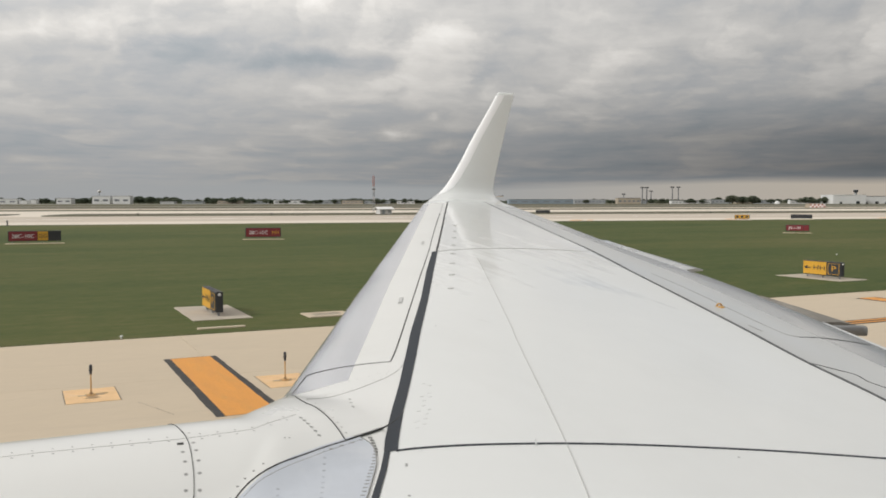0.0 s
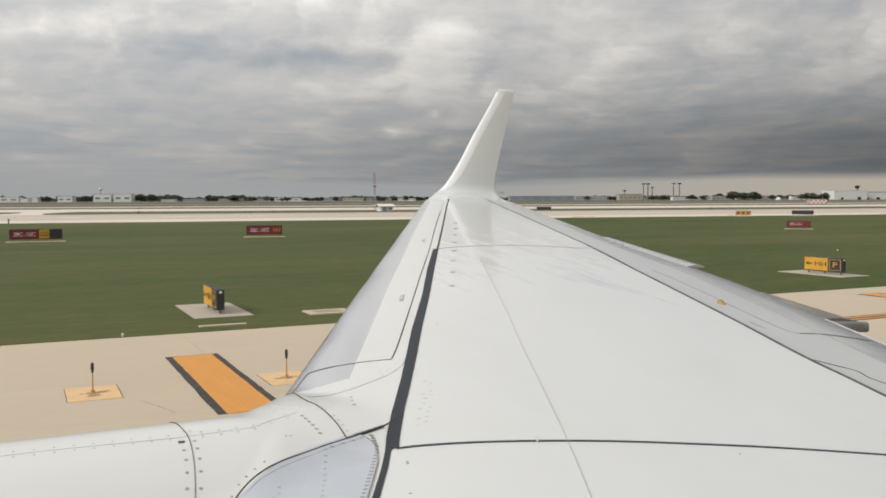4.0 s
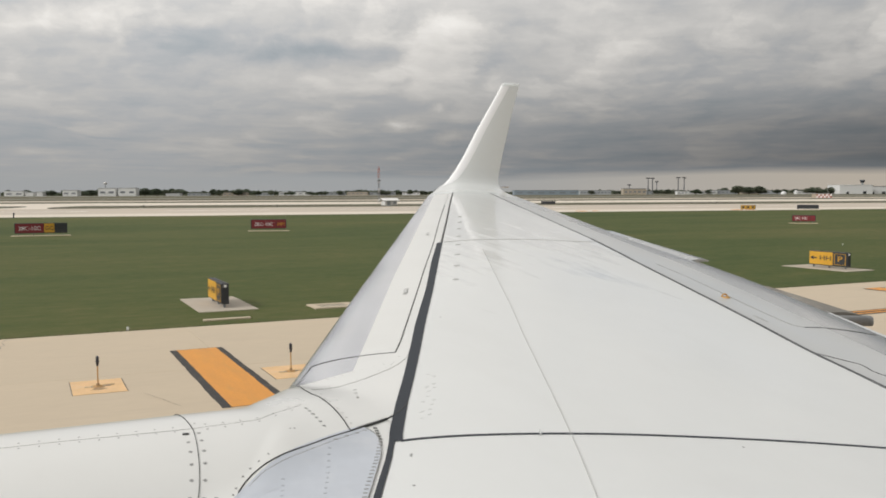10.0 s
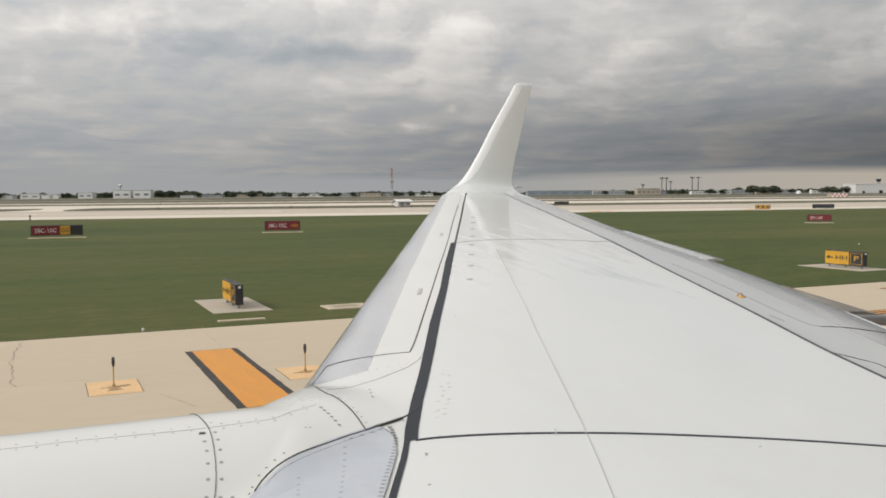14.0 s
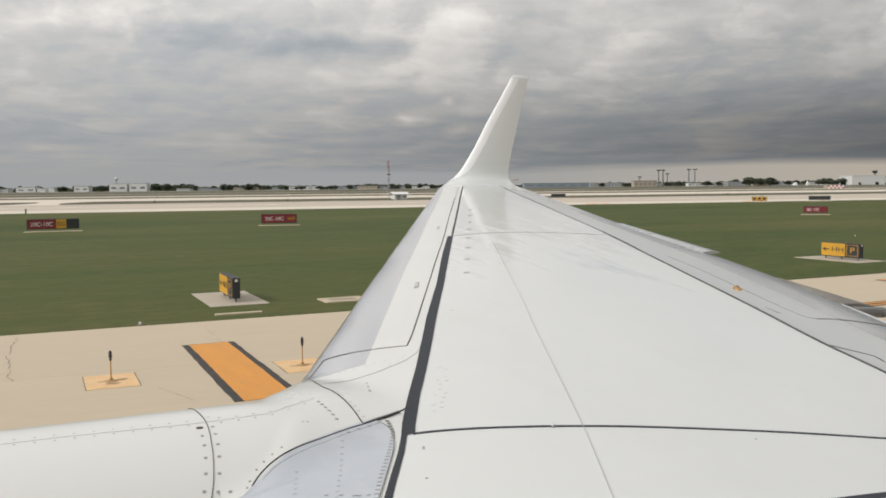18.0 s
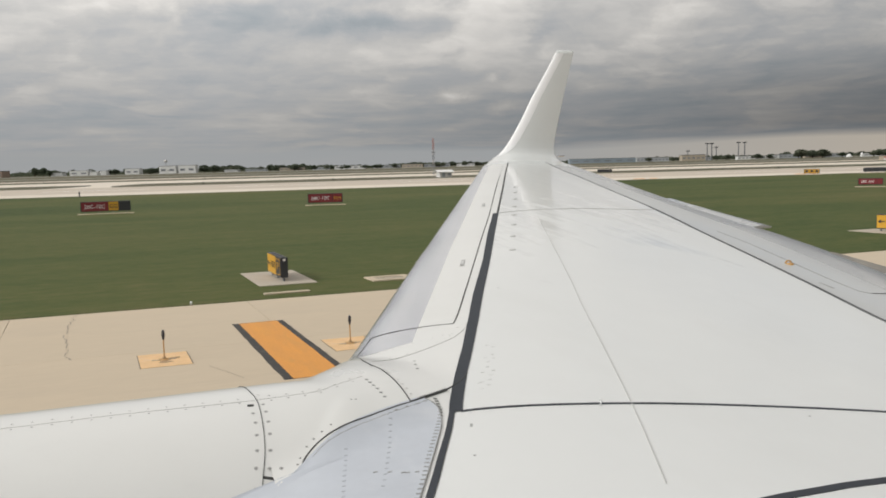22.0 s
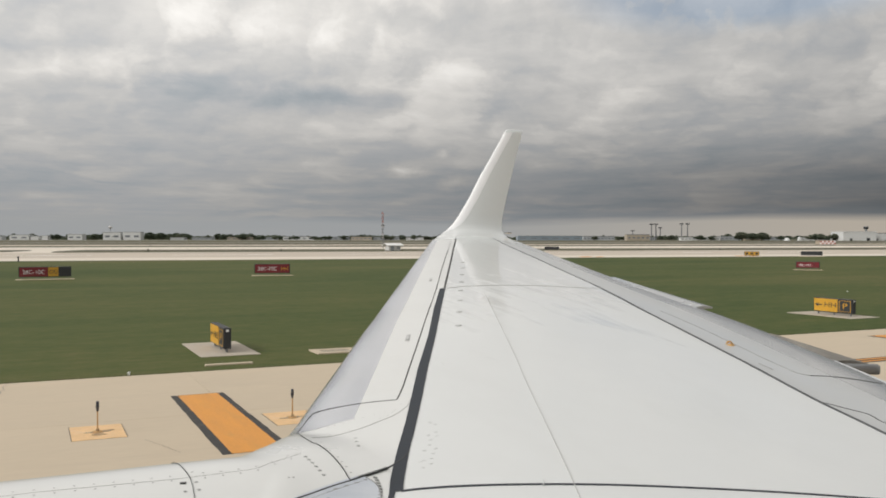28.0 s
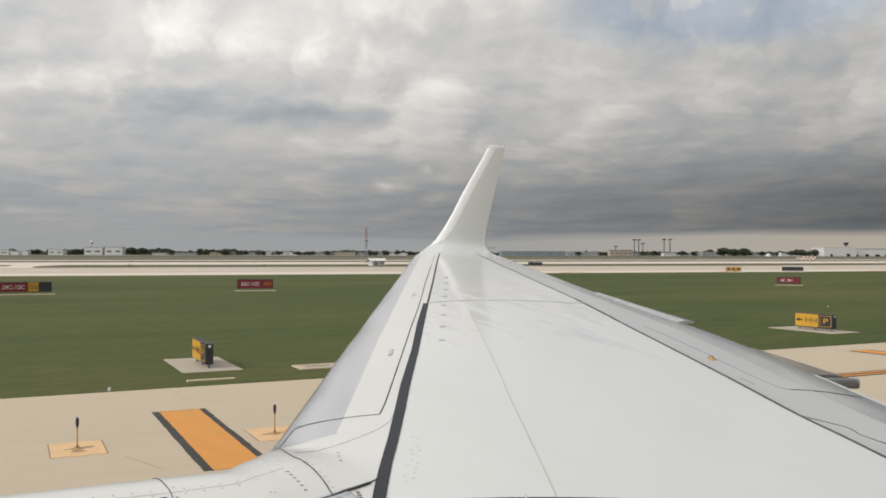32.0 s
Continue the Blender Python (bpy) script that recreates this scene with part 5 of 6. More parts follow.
# taxiway signs on slabs, each with an arrow panel and a black location panel
def taxiway_sign(x, y, turn, label):
    sign = thing("taxiway_sign", (x, y, -0.03), label, "sign", "taxiway signs", turn)
    sign.scale = (1.2, 1.0, 0.74)
    part("slab", boxed(-1.75, -0.96, -0.15, 1.5, 0.94, 0.03, 0.01), SLAB_TAN, sign)
    part("housing", boxed(-0.95, -0.12, 0.2, 0.95, 0.12, 1.12, 0.015), SIGN_BLACK, sign)
    arrow_panel = part("arrow_panel", boxed(-0.93, -0.14, 0.24, 0.24, -0.122, 1.08, 0.004), SIGN_YELLOW, sign, "yellow panel with black arrow and letters")
    dark_panel = part("location_panel", boxed(0.27, -0.14, 0.24, 0.93, -0.122, 1.08, 0.004), SIGN_BLACK, sign, "black panel with yellow letter and border")
    bm = boxed(-0.78, -0.148, 0.63, -0.53, -0.139, 0.70)
    tip = [bm.verts.new(p) for p in ((-0.88, -0.149, 0.665), (-0.70, -0.149, 0.53), (-0.70, -0.149, 0.60), (-0.78, -0.149, 0.665), (-0.70, -0.149, 0.73), (-0.70, -0.149, 0.80))]
    bm.faces.new((tip[0], tip[1], tip[2], tip[3]))
    bm.faces.new((tip[0], tip[3], tip[4], tip[5]))
    part("arrow", bm, SIGN_BLACK, arrow_panel)
    lettering("HH", 0.43, (-0.11, -0.146, 0.66), 0, SIGN_BLACK, arrow_panel)
    lettering("P", 0.50, (0.60, -0.146, 0.66), 0, SIGN_YELLOW, dark_panel)
    for x0, z0, x1, z1 in ((0.32, 0.30, 0.88, 0.325), (0.32, 0.995, 0.88, 1.02), (0.32, 0.325, 0.345, 0.995), (0.855, 0.325, 0.88, 0.995)):
        part("border", boxed(x0, -0.146, z0, x1, -0.139, z1), SIGN_YELLOW, dark_panel)
    part("data_plate", boxed(0.949, -0.05, 0.95, 0.965, 0.04, 1.06), SIGN_WHITE, sign)
    for k in range(5):
        part("top_clip", boxed(-0.8 + 0.4 * k - 0.03, -0.05, 1.119, -0.8 + 0.4 * k + 0.03, 0.05, 1.14, 0.004), SIGN_BLACK, sign)
    for lx in (-0.8, 0.0, 0.8):
        part("leg", tube(bmesh.new(), (lx, 0, 0.03), (lx, 0, 0.22), 0.04, 0.04, 10), STEEL, sign)


taxiway_sign(5.88, 30.2, -90, "yellow and black taxiway sign standing end-on on a concrete slab")
taxiway_sign(35.75, 31.0, -90, "yellow taxiway sign with arrow and black panel in the grass")


# ---- sheds, masts and towers ----
def shed(x, y):
    s = thing("equipment_shed", (x, y, -0.03), "small white equipment shed with a pale overhanging roof", "shed")
    s.scale = (1.35, 1.35, 1.35)
    part("wall", boxed(-1.35, 0, 0.05, 1.35, 2.4, 1.15, 0.02), MAST_WHITE, s)
    for lx in (-1.1, 0.0, 1.1):
        part("footing", boxed(lx - 0.15, 0.1, -0.05, lx + 0.15, 2.3, 0.06), SLAB_GREY, s)
    bm = bmesh.new()
    for y0, y1, z0, z1 in ((-0.35, 1.2, 1.15, 1.62), (1.2, 2.75, 1.62, 1.15)):
        vs = [bm.verts.new(p) for p in ((-1.9, y0, z0), (1.9, y0, z0), (1.9, y1, z1), (-1.9, y1, z1))]
        bm.faces.new(vs)
    bmesh.ops.remove_doubles(bm, verts=bm.verts, dist=0.001)
    bmesh.ops.solidify(bm, geom=bm.faces[:], thickness=0.14)
    part("roof", bm, SIGN_WHITE, s, "bright white pitched roof")
    part("door", boxed(-0.9, -0.03, 0.0, -0.2, 0.0, 1.05), HANGAR_GREY, s)
    part("louvre", boxed(0.5, -0.03, 0.4, 1.2, 0.0, 0.9), HANGAR_GREY, s)


shed(96.0, 237.5)


def lattice(name, x, y, h, w, bands, label):
    mast = thing(name, (x, y, -0.03), label, "mast")
    for k in range(bands):
        z0, z1 = h * k / bands, h * (k + 1) / bands
        bm = bmesh.new()
        corners = [(-w / 2, -w / 2), (w / 2, -w / 2), (w / 2, w / 2), (-w / 2, w / 2)]
        for (ax, ay), (bx, by) in zip(corners, corners[1:] + corners[:1]):
            tube(bm, (ax, ay, z0), (ax, ay, z1), w * 0.09, w * 0.09, 6)
            m = max(1, int((z1 - z0) / (w * 1.3)))
            for i in range(m):
                za, zb = z0 + (z1 - z0) * i / m, z0 + (z1 - z0) * (i + 1) / m
                tube(bm, (ax, ay, za), (bx, by, zb), w * 0.05, w * 0.05, 5)
        part("mast_section", bm, (MAST_RED if k in (bands - 2, bands - 1) else STEEL if k % 2 else MAST_GREY), mast)
    part("beacon", tube(bmesh.new(), (0, 0, h), (0, 0, h + 0.4), 0.16, 0.13, 10), MAST_RED, mast, "small red beacon")
    part("cabinet", boxed(-w, -w, h * 0.62, w, w, h * 0.62 + 0.5, 0.05), STEEL, mast)


lattice("lattice_mast", 113.7, 292.8, 12.6, 0.5, 7, "slender red and white lattice mast with a beacon")


def light_tower(x, y, h):
    t = thing("light_tower", (x, y, -0.03), "dark steel floodlight tower on the far apron", "tower", "floodlight towers")
    t.matrix_basis = pose(x, y, -0.03, 0, 0, -25)
    part("pole", tube(bmesh.new(), (0, 0, 0), (0, 0, h), 1.0, 0.7, 10), STEEL, t)
    part("lamp_rack", boxed(-2.9, -0.5, h - 1.2, 2.9, 0.5, h - 0.2, 0.1), STEEL, t)
    for k in range(5):
        part("floodlight", boxed(-2.8 + 1.2 * k, -0.9, h - 0.2, -2.0 + 1.2 * k, 0.3, h + 0.7, 0.1), SIGN_BLACK, t)
    part("ladder", boxed(-0.3, -1.3, 0, 0.3, -0.95, h - 1), STEEL, t)


def afar(across, depth):
    """A place on the far side of the field: metres to one side of the line of sight and along it."""
    return 0.906 * across + 0.423 * depth, 0.906 * depth - 0.423 * across


for across, depth, h in ((307, 1290, 24.0), (314, 1292, 24.0), (351, 1290, 24.5), (360, 1291, 24.5), (299, 1380, 15.0), (347, 1400, 20.0)):
    light_tower(*afar(across, depth), h)


def building(name, x, y, w, d, h, wall, label, category="building", windows=0, rows=1, roof=ROOF_GREY, turn=0, group=""):
    b = thing(name, (x, y, -0.03), label, category, group, turn)
    part("wall", boxed(-w / 2, 0, 0, w / 2, d, h, 0.05), wall, b)
    part("roof", boxed(-w / 2 - 0.4, -0.4, h, w / 2 + 0.4, d + 0.4, h + max(0.25, h * 0.06), 0.05), roof, b)
    for r in range(rows):
        for k in range(windows):
            wx = -w / 2 + w * (k + 0.5) / windows
            ww = w / windows * 0.28
            z0 = h * (r + 0.35) / rows
            if category == "hangar":
                part("loading_door", boxed(wx - 2.2, -0.12, 0.0, wx + 1.2 + 1.6 * (k % 3), 0.02, h * (0.26 + 0.05 * (k % 2))), DARK_GLASS, b)
                continue
            part("window", boxed(wx - ww, -0.12, z0, wx + ww, 0.02, z0 + h / rows * 0.26), WINDOW_BAND, b)
    return b


# buildings along the far edge: across, depth, width, deep, height
def far_building(name, across, depth, w, d, h, wall, label, category="building", **more):
    return building(name, *afar(across, depth), w, d, h, wall, label, category, turn=-25, **more)


far_building("terminal_hall", 155, 1260, 92, 30, 6.4, BLUE_ROOF, "long low blue-grey concourse on the horizon", windows=6, roof=HANGAR_GREY)
far_building("terminal_hall", 232, 1300, 46, 30, 6.0, HANGAR_GREY, "low pale grey concourse wing on the horizon", windows=9)
far_building("tan_office", 279, 1250, 32, 18, 8.2, TAN_WALL, "low tan brick office with dark windows", windows=5)
far_building("white_shed", 344, 1240, 15, 12, 4.6, HANGAR_WHITE, "low white store building", windows=3)
far_building("cargo_hangar", 593, 1250, 47, 40, 12.4, HANGAR_WHITE, "large white cargo hangar at the airfield edge", "hangar", windows=2, roof=HANGAR_WHITE)
far_building("cargo_hangar", 668, 1265, 100, 40, 10.6, HANGAR_WHITE, "large white cargo hangar at the airfield edge", "hangar", windows=7)
far_building("cargo_hangar", 790, 1270, 140, 40, 10.0, HANGAR_GREY, "large grey cargo hangar at the airfield edge", "hangar", windows=8)
for across, w, h in ((-641, 17, 5.2), (-607, 28, 7.2), (-585, 11, 5.4), (-570, 8, 6.2), (-527, 21, 8.2), (-474, 25, 11.0), (-445, 25, 11.2), (-380, 20, 3.6)):
    far_building("warehouse", across, 1270, w, 14, h, HANGAR_WHITE if h > 5.3 else PALE_CLADDING, "small white warehouse among trees", windows=2 if h > 7 else 0, group="warehouses", roof=PALE_CLADDING)
far_building("brick_hall", -690, 1180, 36, 20, 9.0, BRICK_WALL, "low brown brick hall with a pale door at the field edge", windows=4)
for k, (across, w, h) in enumerate(((-352, 30, 4.0), (-300, 36, 4.6), (-258, 24, 4.2), (-215, 46, 5.2), (-160, 40, 4.6), (-118, 30, 5.0), (-82, 38, 4.4), (-40, 26, 4.0), (80, 34, 4.6), (250, 24, 5.4), (305, 20, 4.8), (392, 44, 5.0), (432, 30, 6.0), (470, 26, 5.4), (500, 44, 5.2), (545, 30, 4.6))):
    far_building("low_building", across, 1300 + 9 * (k % 5), w, 14, h, (HANGAR_GREY, TAN_WALL, HANGAR_GREY, HANGAR_WHITE)[k % 4], "low distant building under the tree line", windows=5, group="low buildings")
for across in (486, 503):
    dome = thing("storage_dome", (*afar(across, 1240), -0.03), "small bright white dome at the field edge", "dome", "storage domes")
    bm = bmesh.new()
    bmesh.ops.create_uvsphere(bm, u_segments=16, v_segments=10, radius=1.0)
    bmesh.ops.delete(bm, geom=[v for v in bm.verts if v.co.z < -0.05], context="VERTS")
    bmesh.ops.scale(bm, vec=(4.0 if across < 490 else 2.4, 4.0 if across < 490 else 2.4, 4.2 if across < 490 else 6.0), verts=bm.verts)
    part("shell", bm, HANGAR_WHITE, dome, smooth=True)
lookout = thing("lookout_tower", (*afar(640, 1330), -0.03), "small dark lookout tower behind the trees", "tower")
part("shaft", tube(bmesh.new(), (0, 0, 0), (0, 0, 17), 2.0, 1.6, 10), HANGAR_GREY, lookout)
part("cab", tube(bmesh.new(), (0, 0, 17), (0, 0, 20.5), 3.0, 3.8, 10), DARK_GLASS, lookout)
part("cap", tube(bmesh.new(), (0, 0, 20.5), (0, 0, 21.3), 4.0, 3.4, 10), ROOF_GREY, lookout)

# water tower
tower = thing("water_tower", (*afar(-506, 1350), -0.03), "pale ball water tower above the trees", "water tower")
part("shaft", tube(bmesh.new(), (0, 0, 0), (0, 0, 18.0), 0.6, 0.5, 12), HANGAR_GREY, tower)
bm = bmesh.new()
bmesh.ops.create_uvsphere(bm, u_segments=20, v_segments=12, radius=2.4)
bmesh.ops.scale(bm, vec=(1.2, 1.2, 0.85), verts=bm.verts)
bmesh.ops.translate(bm, vec=(0, 0, 19.2), verts=bm.verts)
part("tank", bm, MAST_WHITE, tower, smooth=True)


# ---- trees along the horizon ----
def tree_mesh(seed):
    rng = random.Random(seed)
    trunk = bmesh.new()
    tube(trunk, (0, 0, 0), (0, 0, 0.45), 0.05, 0.035, 7)
    for k in range(4):
        a = k * 1.6 + rng.random()
        tube(trunk, (0, 0, 0.3 + 0.05 * k), (0.25 * math.cos(a), 0.25 * math.sin(a), 0.62), 0.025, 0.01, 5)
    crown = bmesh.new()
    for k in range(150):
        a, h = rng.uniform(0, 6.28), rng.random()
        r = 0.48 * math.sin(math.pi * (0.12 + 0.86 * h)) ** 0.7 * math.sqrt(rng.random()) * rng.uniform(0.8, 1.15)
        c = Vector((r * math.cos(a), r * math.sin(a), 0.28 + 0.72 * h))
        s = rng.uniform(0.05, 0.11)
        q = Euler((rng.uniform(0, 6), rng.uniform(0, 6), rng.uniform(0, 6))).to_quaternion()
        vs = [crown.verts.new(c + q @ Vector((s * dx, s * dy, s * 0.25 * dz))) for dx, dy, dz in ((-1, -0.6, 0), (0.9, -0.8, 1), (1, 0.7, -1), (-0.7, 0.9, 1))]
        crown.faces.new(vs)
        vs2 = [crown.verts.new(c + q @ Vector((s * 0.3 * dx, s * dy, s * dz))) for dx, dy, dz in ((0, -1, -0.8), (1, 1, -0.7), (-1, 0.8, 0.9), (0, -0.8, 1))]
        crown.faces.new(vs2)
    return trunk, crown


kinds = []
for s in range(4):
    t = thing("tree", (0, 0, -200), "dark green broadleaf tree on the horizon", "tree", "horizon trees")
    tr, cr = tree_mesh(40 + s)
    part("trunk", tr, BARK, t)
    part("crown", cr, LEAF, t)
    kinds.append(t)

rng = random.Random(5)
spots = []
# clumps between the buildings: across from, across to, count, lowest and highest
for a0, a1, n, h0, h1 in ((-720, -690, 3, 9, 13), (-664, -650, 3, 9, 11.5), (-634, -624, 2, 9, 11), (-569, -550, 5, 8, 11), (-547, -540, 2, 9, 11), (-534, -516, 4, 7, 9.5), (-510, -490, 5, 10, 13), (-488, -474, 4, 5, 8),
                          (-464, -458, 2, 10, 12.5), (-462, -446, 3, 4, 6.5), (-433, -398, 9, 9.5, 12.5), (-390, -378, 3, 9, 11), (-352, -285, 15, 7.5, 10.5), (-280, -100, 26, 5.5, 8.5), (-100, 30, 18, 6, 9),
                          (120, 300, 22, 5, 7.5), (318, 420, 18, 5, 8.5), (428, 440, 4, 10, 12.5), (460, 474, 4, 11, 13.5), (474, 585, 24, 5.5, 8.5), (560, 586, 5, 9, 12), (620, 760, 16, 9, 13)):
    for k in range(n):
        spots.append((*afar(a0 + (a1 - a0) * (k + rng.random()) / n, 1285 + rng.uniform(-15, 90)), rng.uniform(h0, h1)))
for i, (x, y, h) in enumerate(spots):
    src = kinds[i % 4]
    m = pose(x, y, -0.03, 0, 0, rng.uniform(0, 360))
    if i < 4:
        src.matrix_basis = m @ Matrix.Diagonal((h * 1.2, h * 1.2, h, 1))
    else:
        c = copy_thing(src, m)
        c.scale = (h * rng.uniform(1.1, 2.1), h * rng.uniform(1.1, 2.0), h * rng.uniform(0.72, 0.98))

# continuous far woods behind them
bm = bmesh.new()
for k in range(5200):
    across = rng.uniform(-900, 1100)
    h = 4.2 + 3.4 * noise.noise(Vector((across * 0.012, 3.1, 0))) + 2.2 * rng.random() ** 2
    x, y = afar(across, 1450 + rng.uniform(0, 90))
    for j in range(2):
        r = rng.uniform(1.0, 2.2)
        c = Vector((x + rng.uniform(-1, 1), y, max(h, 2.0) * rng.random() ** 0.6))
        vs = [bm.verts.new(c + Vector((r * math.cos(a + rng.random()), rng.uniform(-0.5, 0.5), r * 0.8 * math.sin(a + rng.random())))) for a in (0, 1.25, 2.5, 3.8, 5.0)]
        bm.faces.new(vs)
tagged(to_object("far_woods", bm, LEAF), "continuous dark tree line along the horizon", "woods", kind="stuff")

# ---- runway and taxiway paint far out ----
runway_marks = thing("runway_edge_marking", (0, 0, 0), "row of white painted dashes along the runway", "road marking")
for k in range(14):
    x = -120 + 37 * k
    y = 200 + SLANT * x
    paint("white_dash", [(x, y), (x + 21, y + SLANT * 21), (x + 21, y + 1.6 + SLANT * 21), (x, y + 1.6)], 0.012, SIGN_WHITE, runway_marks)
for x in (96, 131, 170):
    y = 157.5 + SLANT * x
    mark = thing("hold_marking", (x, y, 0), "orange-yellow slanted marking on the runway shoulder", "road marking", "hold markings")
    paint("yellow_bar", [(0, 0), (2.4, -0.4), (6.0, 4.0), (3.6, 4.4)], 0.034, YELLOW, mark)
    paint("yellow_bar", [(3.6, -0.5), (5.0, -0.7), (8.2, 3.4), (6.8, 3.6)], 0.034, YELLOW, mark)
link = tagged(to_object("link_taxiway", grid(lambda u, v: (-7 + 8 * v + 12 * u + 5 * (2 * v - 1) * (2 * u - 1) ** 2, 236 + 56 * u - 0.15 * (-7 + 8 * v + 12 * u), 0.004), steps(0, 1, 8), [0, 1]), PALE_FAR), "short pale link between the far taxiway and the runway", "taxiway", kind="structure")

# small white markers in the grass beside the concrete
for x, y in ((2.5, 25.7), (14.6, 29.5), (52.0, 44.0)):
    marker = thing("grass_marker", (x, y, -0.03), "small white stake marker in the grass", "marker", "grass markers")
    part("stake", tube(bmesh.new(), (0, 0, 0), (0, 0, 0.06), 0.03, 0.03, 10), SIGN_WHITE, marker)
    part("cap", tube(bmesh.new(), (0, 0, 0.06), (0, 0, 0.085), 0.045, 0.025, 10), SIGN_WHITE, marker)

# ---- the crossing that the aircraft has just passed, behind the wing ----
CROSS_A, CROSS_B, FILLET = 172.0, 222.0, 30.0


def flare(y):
    """How far the crossing widens towards the taxiway."""
    d = min(max(FILLET - (y - EDGE), 0.0), FILLET)
    return FILLET - math.sqrt(FILLET ** 2 - d * d)


ys = [EDGE - 0.01 + 2.0 * k for k in range(18)] + [80.0, 132.0]
crossing = tagged(to_object("crossing_taxiway", grid(lambda v, u: (CROSS_A - flare(v) + u * (CROSS_B - CROSS_A + 2 * flare(v)), v, -0.004 if u in (0, 1) else 0.0), ys, steps(0, 1, 6)), CONCRETE), "wide concrete crossing with curved fillets to the taxiway", "taxiway", kind="structure")


def painted_curve(name, pts, width, z, material, parent, label=""):
    """A band of even width along ground points."""
    bm = bmesh.new()
    prev = None
    for k, (x, y) in enumerate(pts):
        a, b = pts[max(k - 1, 0)], pts[min(k + 1, len(pts) - 1)]
        d = math.hypot(b[0] - a[0], b[1] - a[1]) or 1.0
        nx, ny = -(b[1] - a[1]) / d * width / 2, (b[0] - a[0]) / d * width / 2
        cur = [bm.verts.new(p) for p in ((x - nx, y - ny, z - 0.003), (x - nx, y - ny, z), (x + nx, y + ny, z), (x + nx, y + ny, z - 0.003))]
        if prev:
            for j in range(3):
                bm.faces.new((prev[j], prev[j + 1], cur[j + 1], cur[j]))
        prev = cur
    return part(name, bm, material, parent, label)


for side in (-1, 1):
    curve = thing("crossing_edge_line", (0, 0, 0), "double yellow edge line with black borders round the fillet", "road marking", "crossing edge lines")
    base = CROSS_A if side < 0 else CROSS_B
    pts = [(base + side * (60 - 6 * k), 19.0) for k in range(4)] + [(base + side * (flare(y) - 7.5), y - 6.0 * math.exp(-(y - EDGE) / 9.0)) for y in ys[:-1]] + [(base - side * 7.5, 131.0)]
    painted_curve("black_bed", pts, 0.72, 0.012, BLACK_PAINT, curve)
    for off in (-0.16, 0.16):
        painted_curve("yellow_line", [(x + off, y + side * off) for x, y in pts], 0.16, 0.018, YELLOW, curve)
# rubber laid down by turning wheels, from the taxiway into the crossing
turn_marks = thing("tyre_marks", (0, 0, 0), "dark curved tyre marks of turning aircraft on the concrete", "tyre marks")
for k in range(9):
    r = 34 + 3.1 * k + 0.8 * math.sin(5.0 * k)
    cx, cy = 243.0 - 0.4 * k, 46.0 + 0.6 * k
    arc = [(cx - r * math.cos(a), cy - r * math.sin(a)) for a in steps(0.0, 1.45, 22)]
    painted_curve("rubber_streak", [(arc[0][0], 131.0), (arc[0][0], 90.0)] + arc, 0.8 + 0.5 * (k % 3), 0.006 + 0.0008 * k, ASPHALT, turn_marks)
painted_curve("rubber_streak", [(198.0, 131.5), (197.0, 90.0), (196.0, 50.0), (195.5, 26.0)], 9.0, 0.005, ASPHALT, turn_marks)

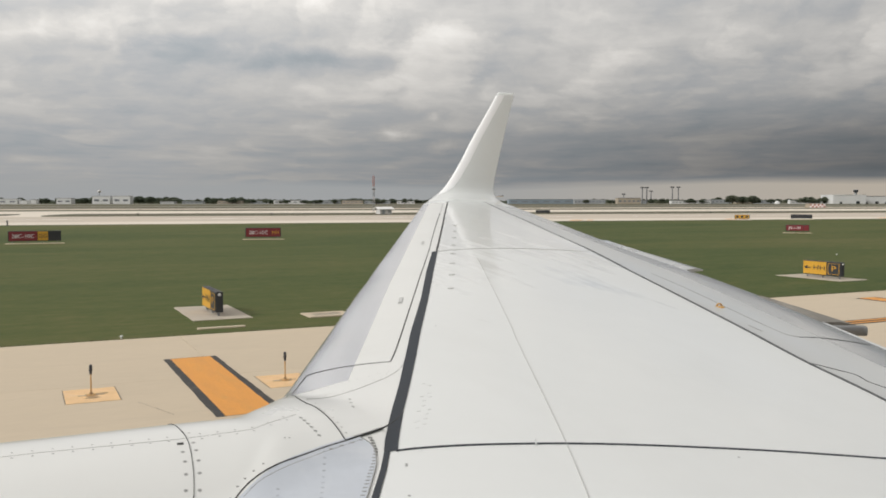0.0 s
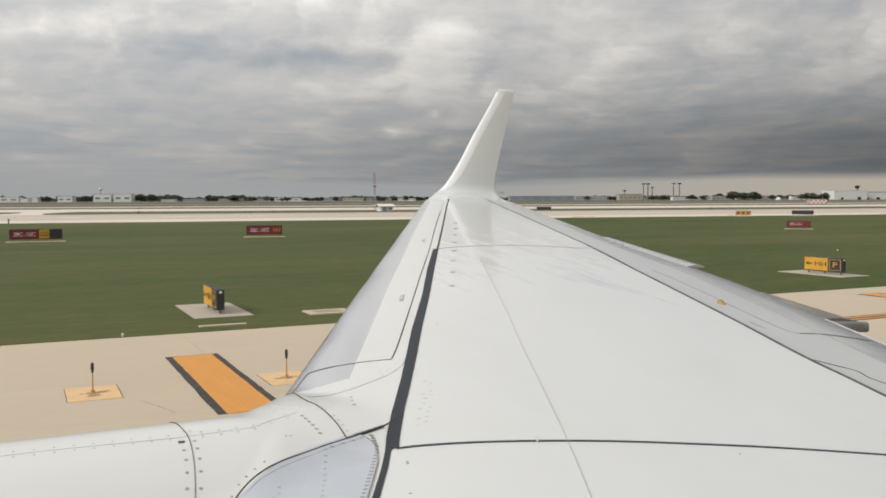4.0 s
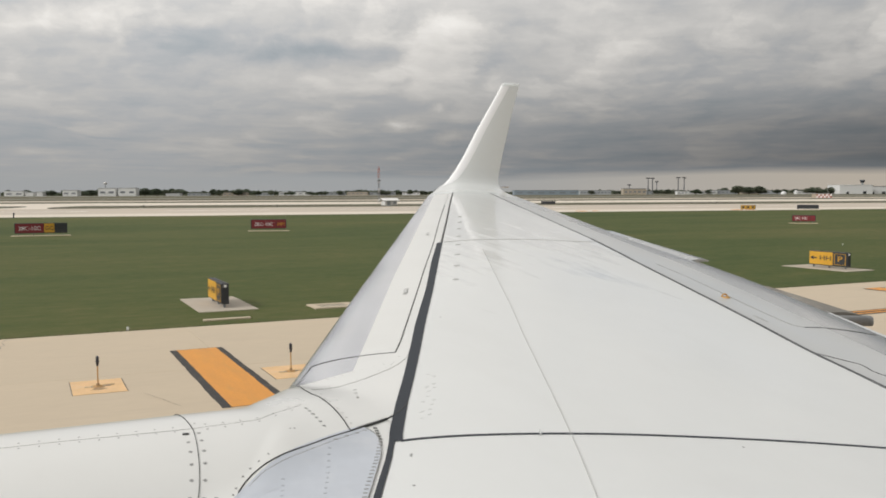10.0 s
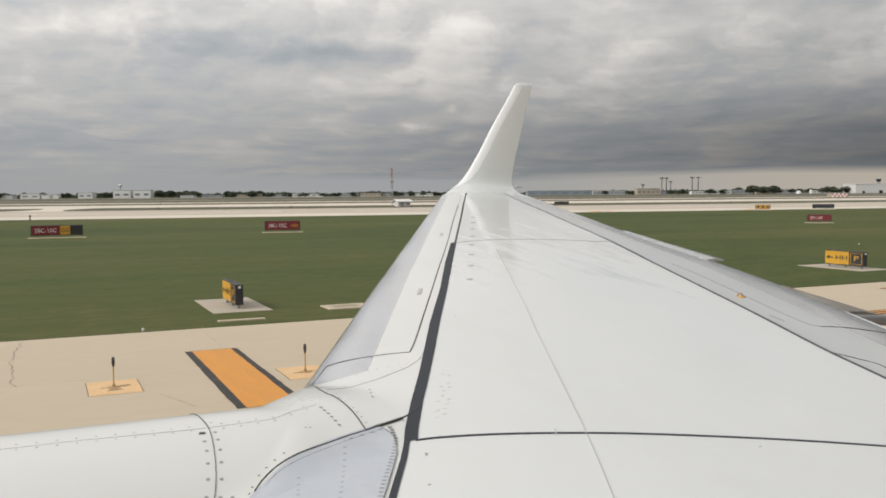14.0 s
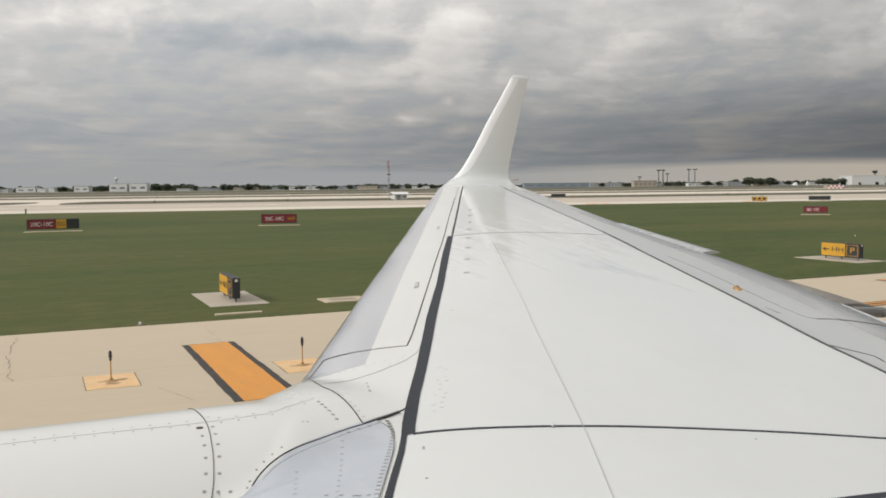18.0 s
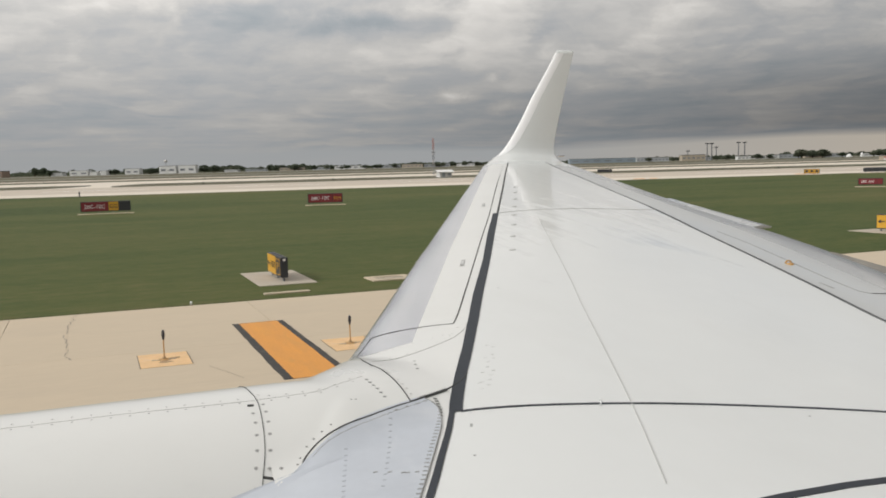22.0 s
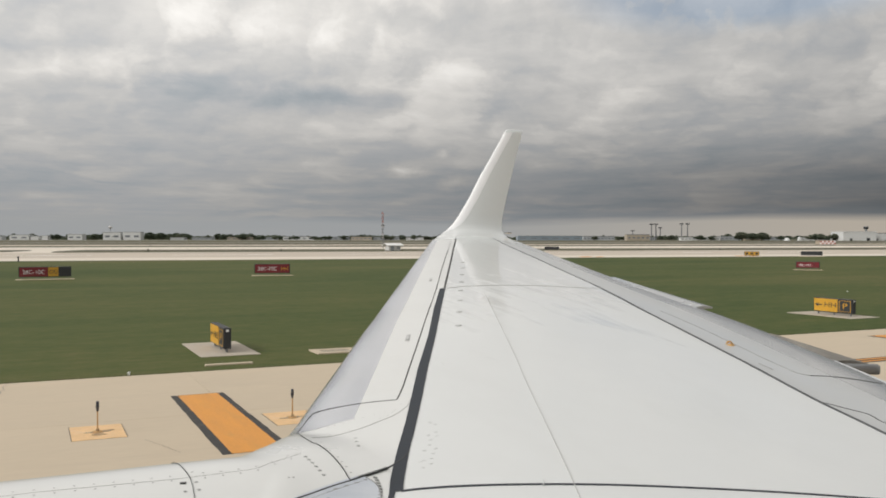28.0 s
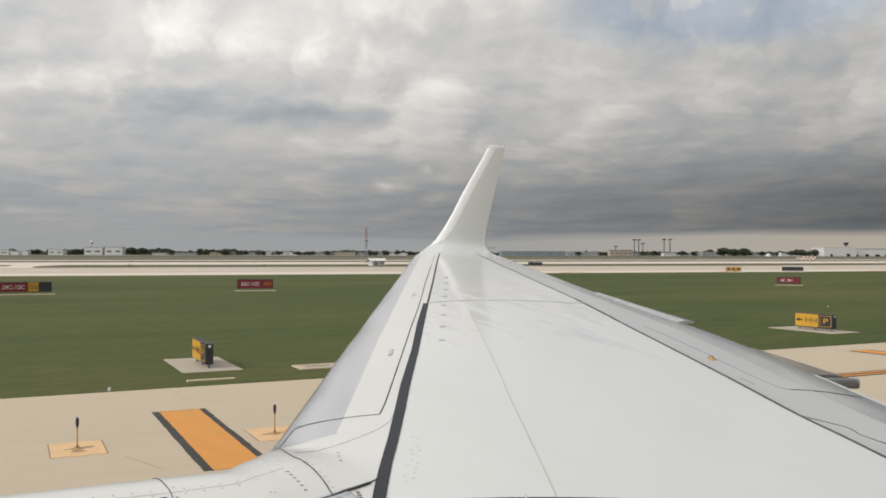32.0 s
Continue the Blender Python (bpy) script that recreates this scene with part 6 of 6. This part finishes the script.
# ---- small runway furniture ----
for k, (x, y) in enumerate(((-1.5, 153), (28, 240), (72, 142), (60, 228), (44, 370), (180, 345), (-16, 370), (190, 207), (116, 222))):
    t = thing("runway_light", (x, y, -0.03), "short dark runway edge light in the grass", "edge light", "runway lights")
    part("post", tube(bmesh.new(), (0, 0, 0), (0, 0, 0.55), 0.1, 0.08, 8), SIGN_BLACK, t)
    part("lamp_head", tube(bmesh.new(), (0, 0, 0.55), (0, 0, 0.8), 0.16, 0.12, 10), SIGN_BLACK, t)

# equipment hut with a red and white chequered screen
hut = thing("equipment_hut", (417.0, 366.6, -0.03), "low brown hut with a red and white chequered screen", "hut", turn=-48.6)
hut.scale = (1.44, 1.44, 1.44)
part("wall", boxed(-4.6, 0.3, 0, 1.8, 3.0, 1.75, 0.03), TAN_WALL, hut)
part("roof", boxed(-4.8, 0.1, 1.75, 2.0, 3.2, 1.9, 0.03), ROOF_GREY, hut)
screen = part("screen", boxed(-2.9, 0.0, 0.05, 2.9, 0.12, 1.5, 0.01), MAST_WHITE, hut, "white screen with red squares")
for k in range(8):
    for r in range(2):
        if (k + r) % 2:
            part("red_square", boxed(-2.88 + 0.72 * k, -0.012, 0.07 + 0.71 * r, -2.16 + 0.72 * k, 0.004, 0.78 + 0.71 * r), MAST_RED, screen)

# ---- grass: tufts along the near strip ----
def tufts(name, count, x0, x1, y0, y1, h0, h1, material, seed, label, fall=1.0):
    rs = np.random.RandomState(seed)
    x = rs.uniform(x0, x1, count)
    y = y0 + (y1 - y0) * rs.uniform(0, 1, count) ** fall
    h = rs.uniform(h0, h1, count)
    a = rs.uniform(0, 2 * np.pi, count)
    w = h * rs.uniform(0.25, 0.6, count)
    lx, ly = rs.uniform(-0.5, 0.5, count) * h, rs.uniform(-0.5, 0.5, count) * h
    v = np.zeros((count, 3, 3))
    v[:, 0] = np.stack([x - w * np.cos(a), y - w * np.sin(a), np.full(count, -0.035)], 1)
    v[:, 1] = np.stack([x + w * np.cos(a), y + w * np.sin(a), np.full(count, -0.035)], 1)
    v[:, 2] = np.stack([x + lx, y + ly, h - 0.03], 1)
    me = bpy.data.meshes.new(name)
    me.from_pydata(v.reshape(-1, 3).tolist(), [], np.arange(count * 3).reshape(-1, 3).tolist())
    me.materials.append(material)
    return tagged(new(name, me), label, "grass", kind="stuff")


tufts("grass_fringe", 9000, -12, 60, EDGE - 0.03, EDGE + 0.16, 0.015, 0.05, DRY_BLADES, 4, "brownish grass fringe along the concrete edge")
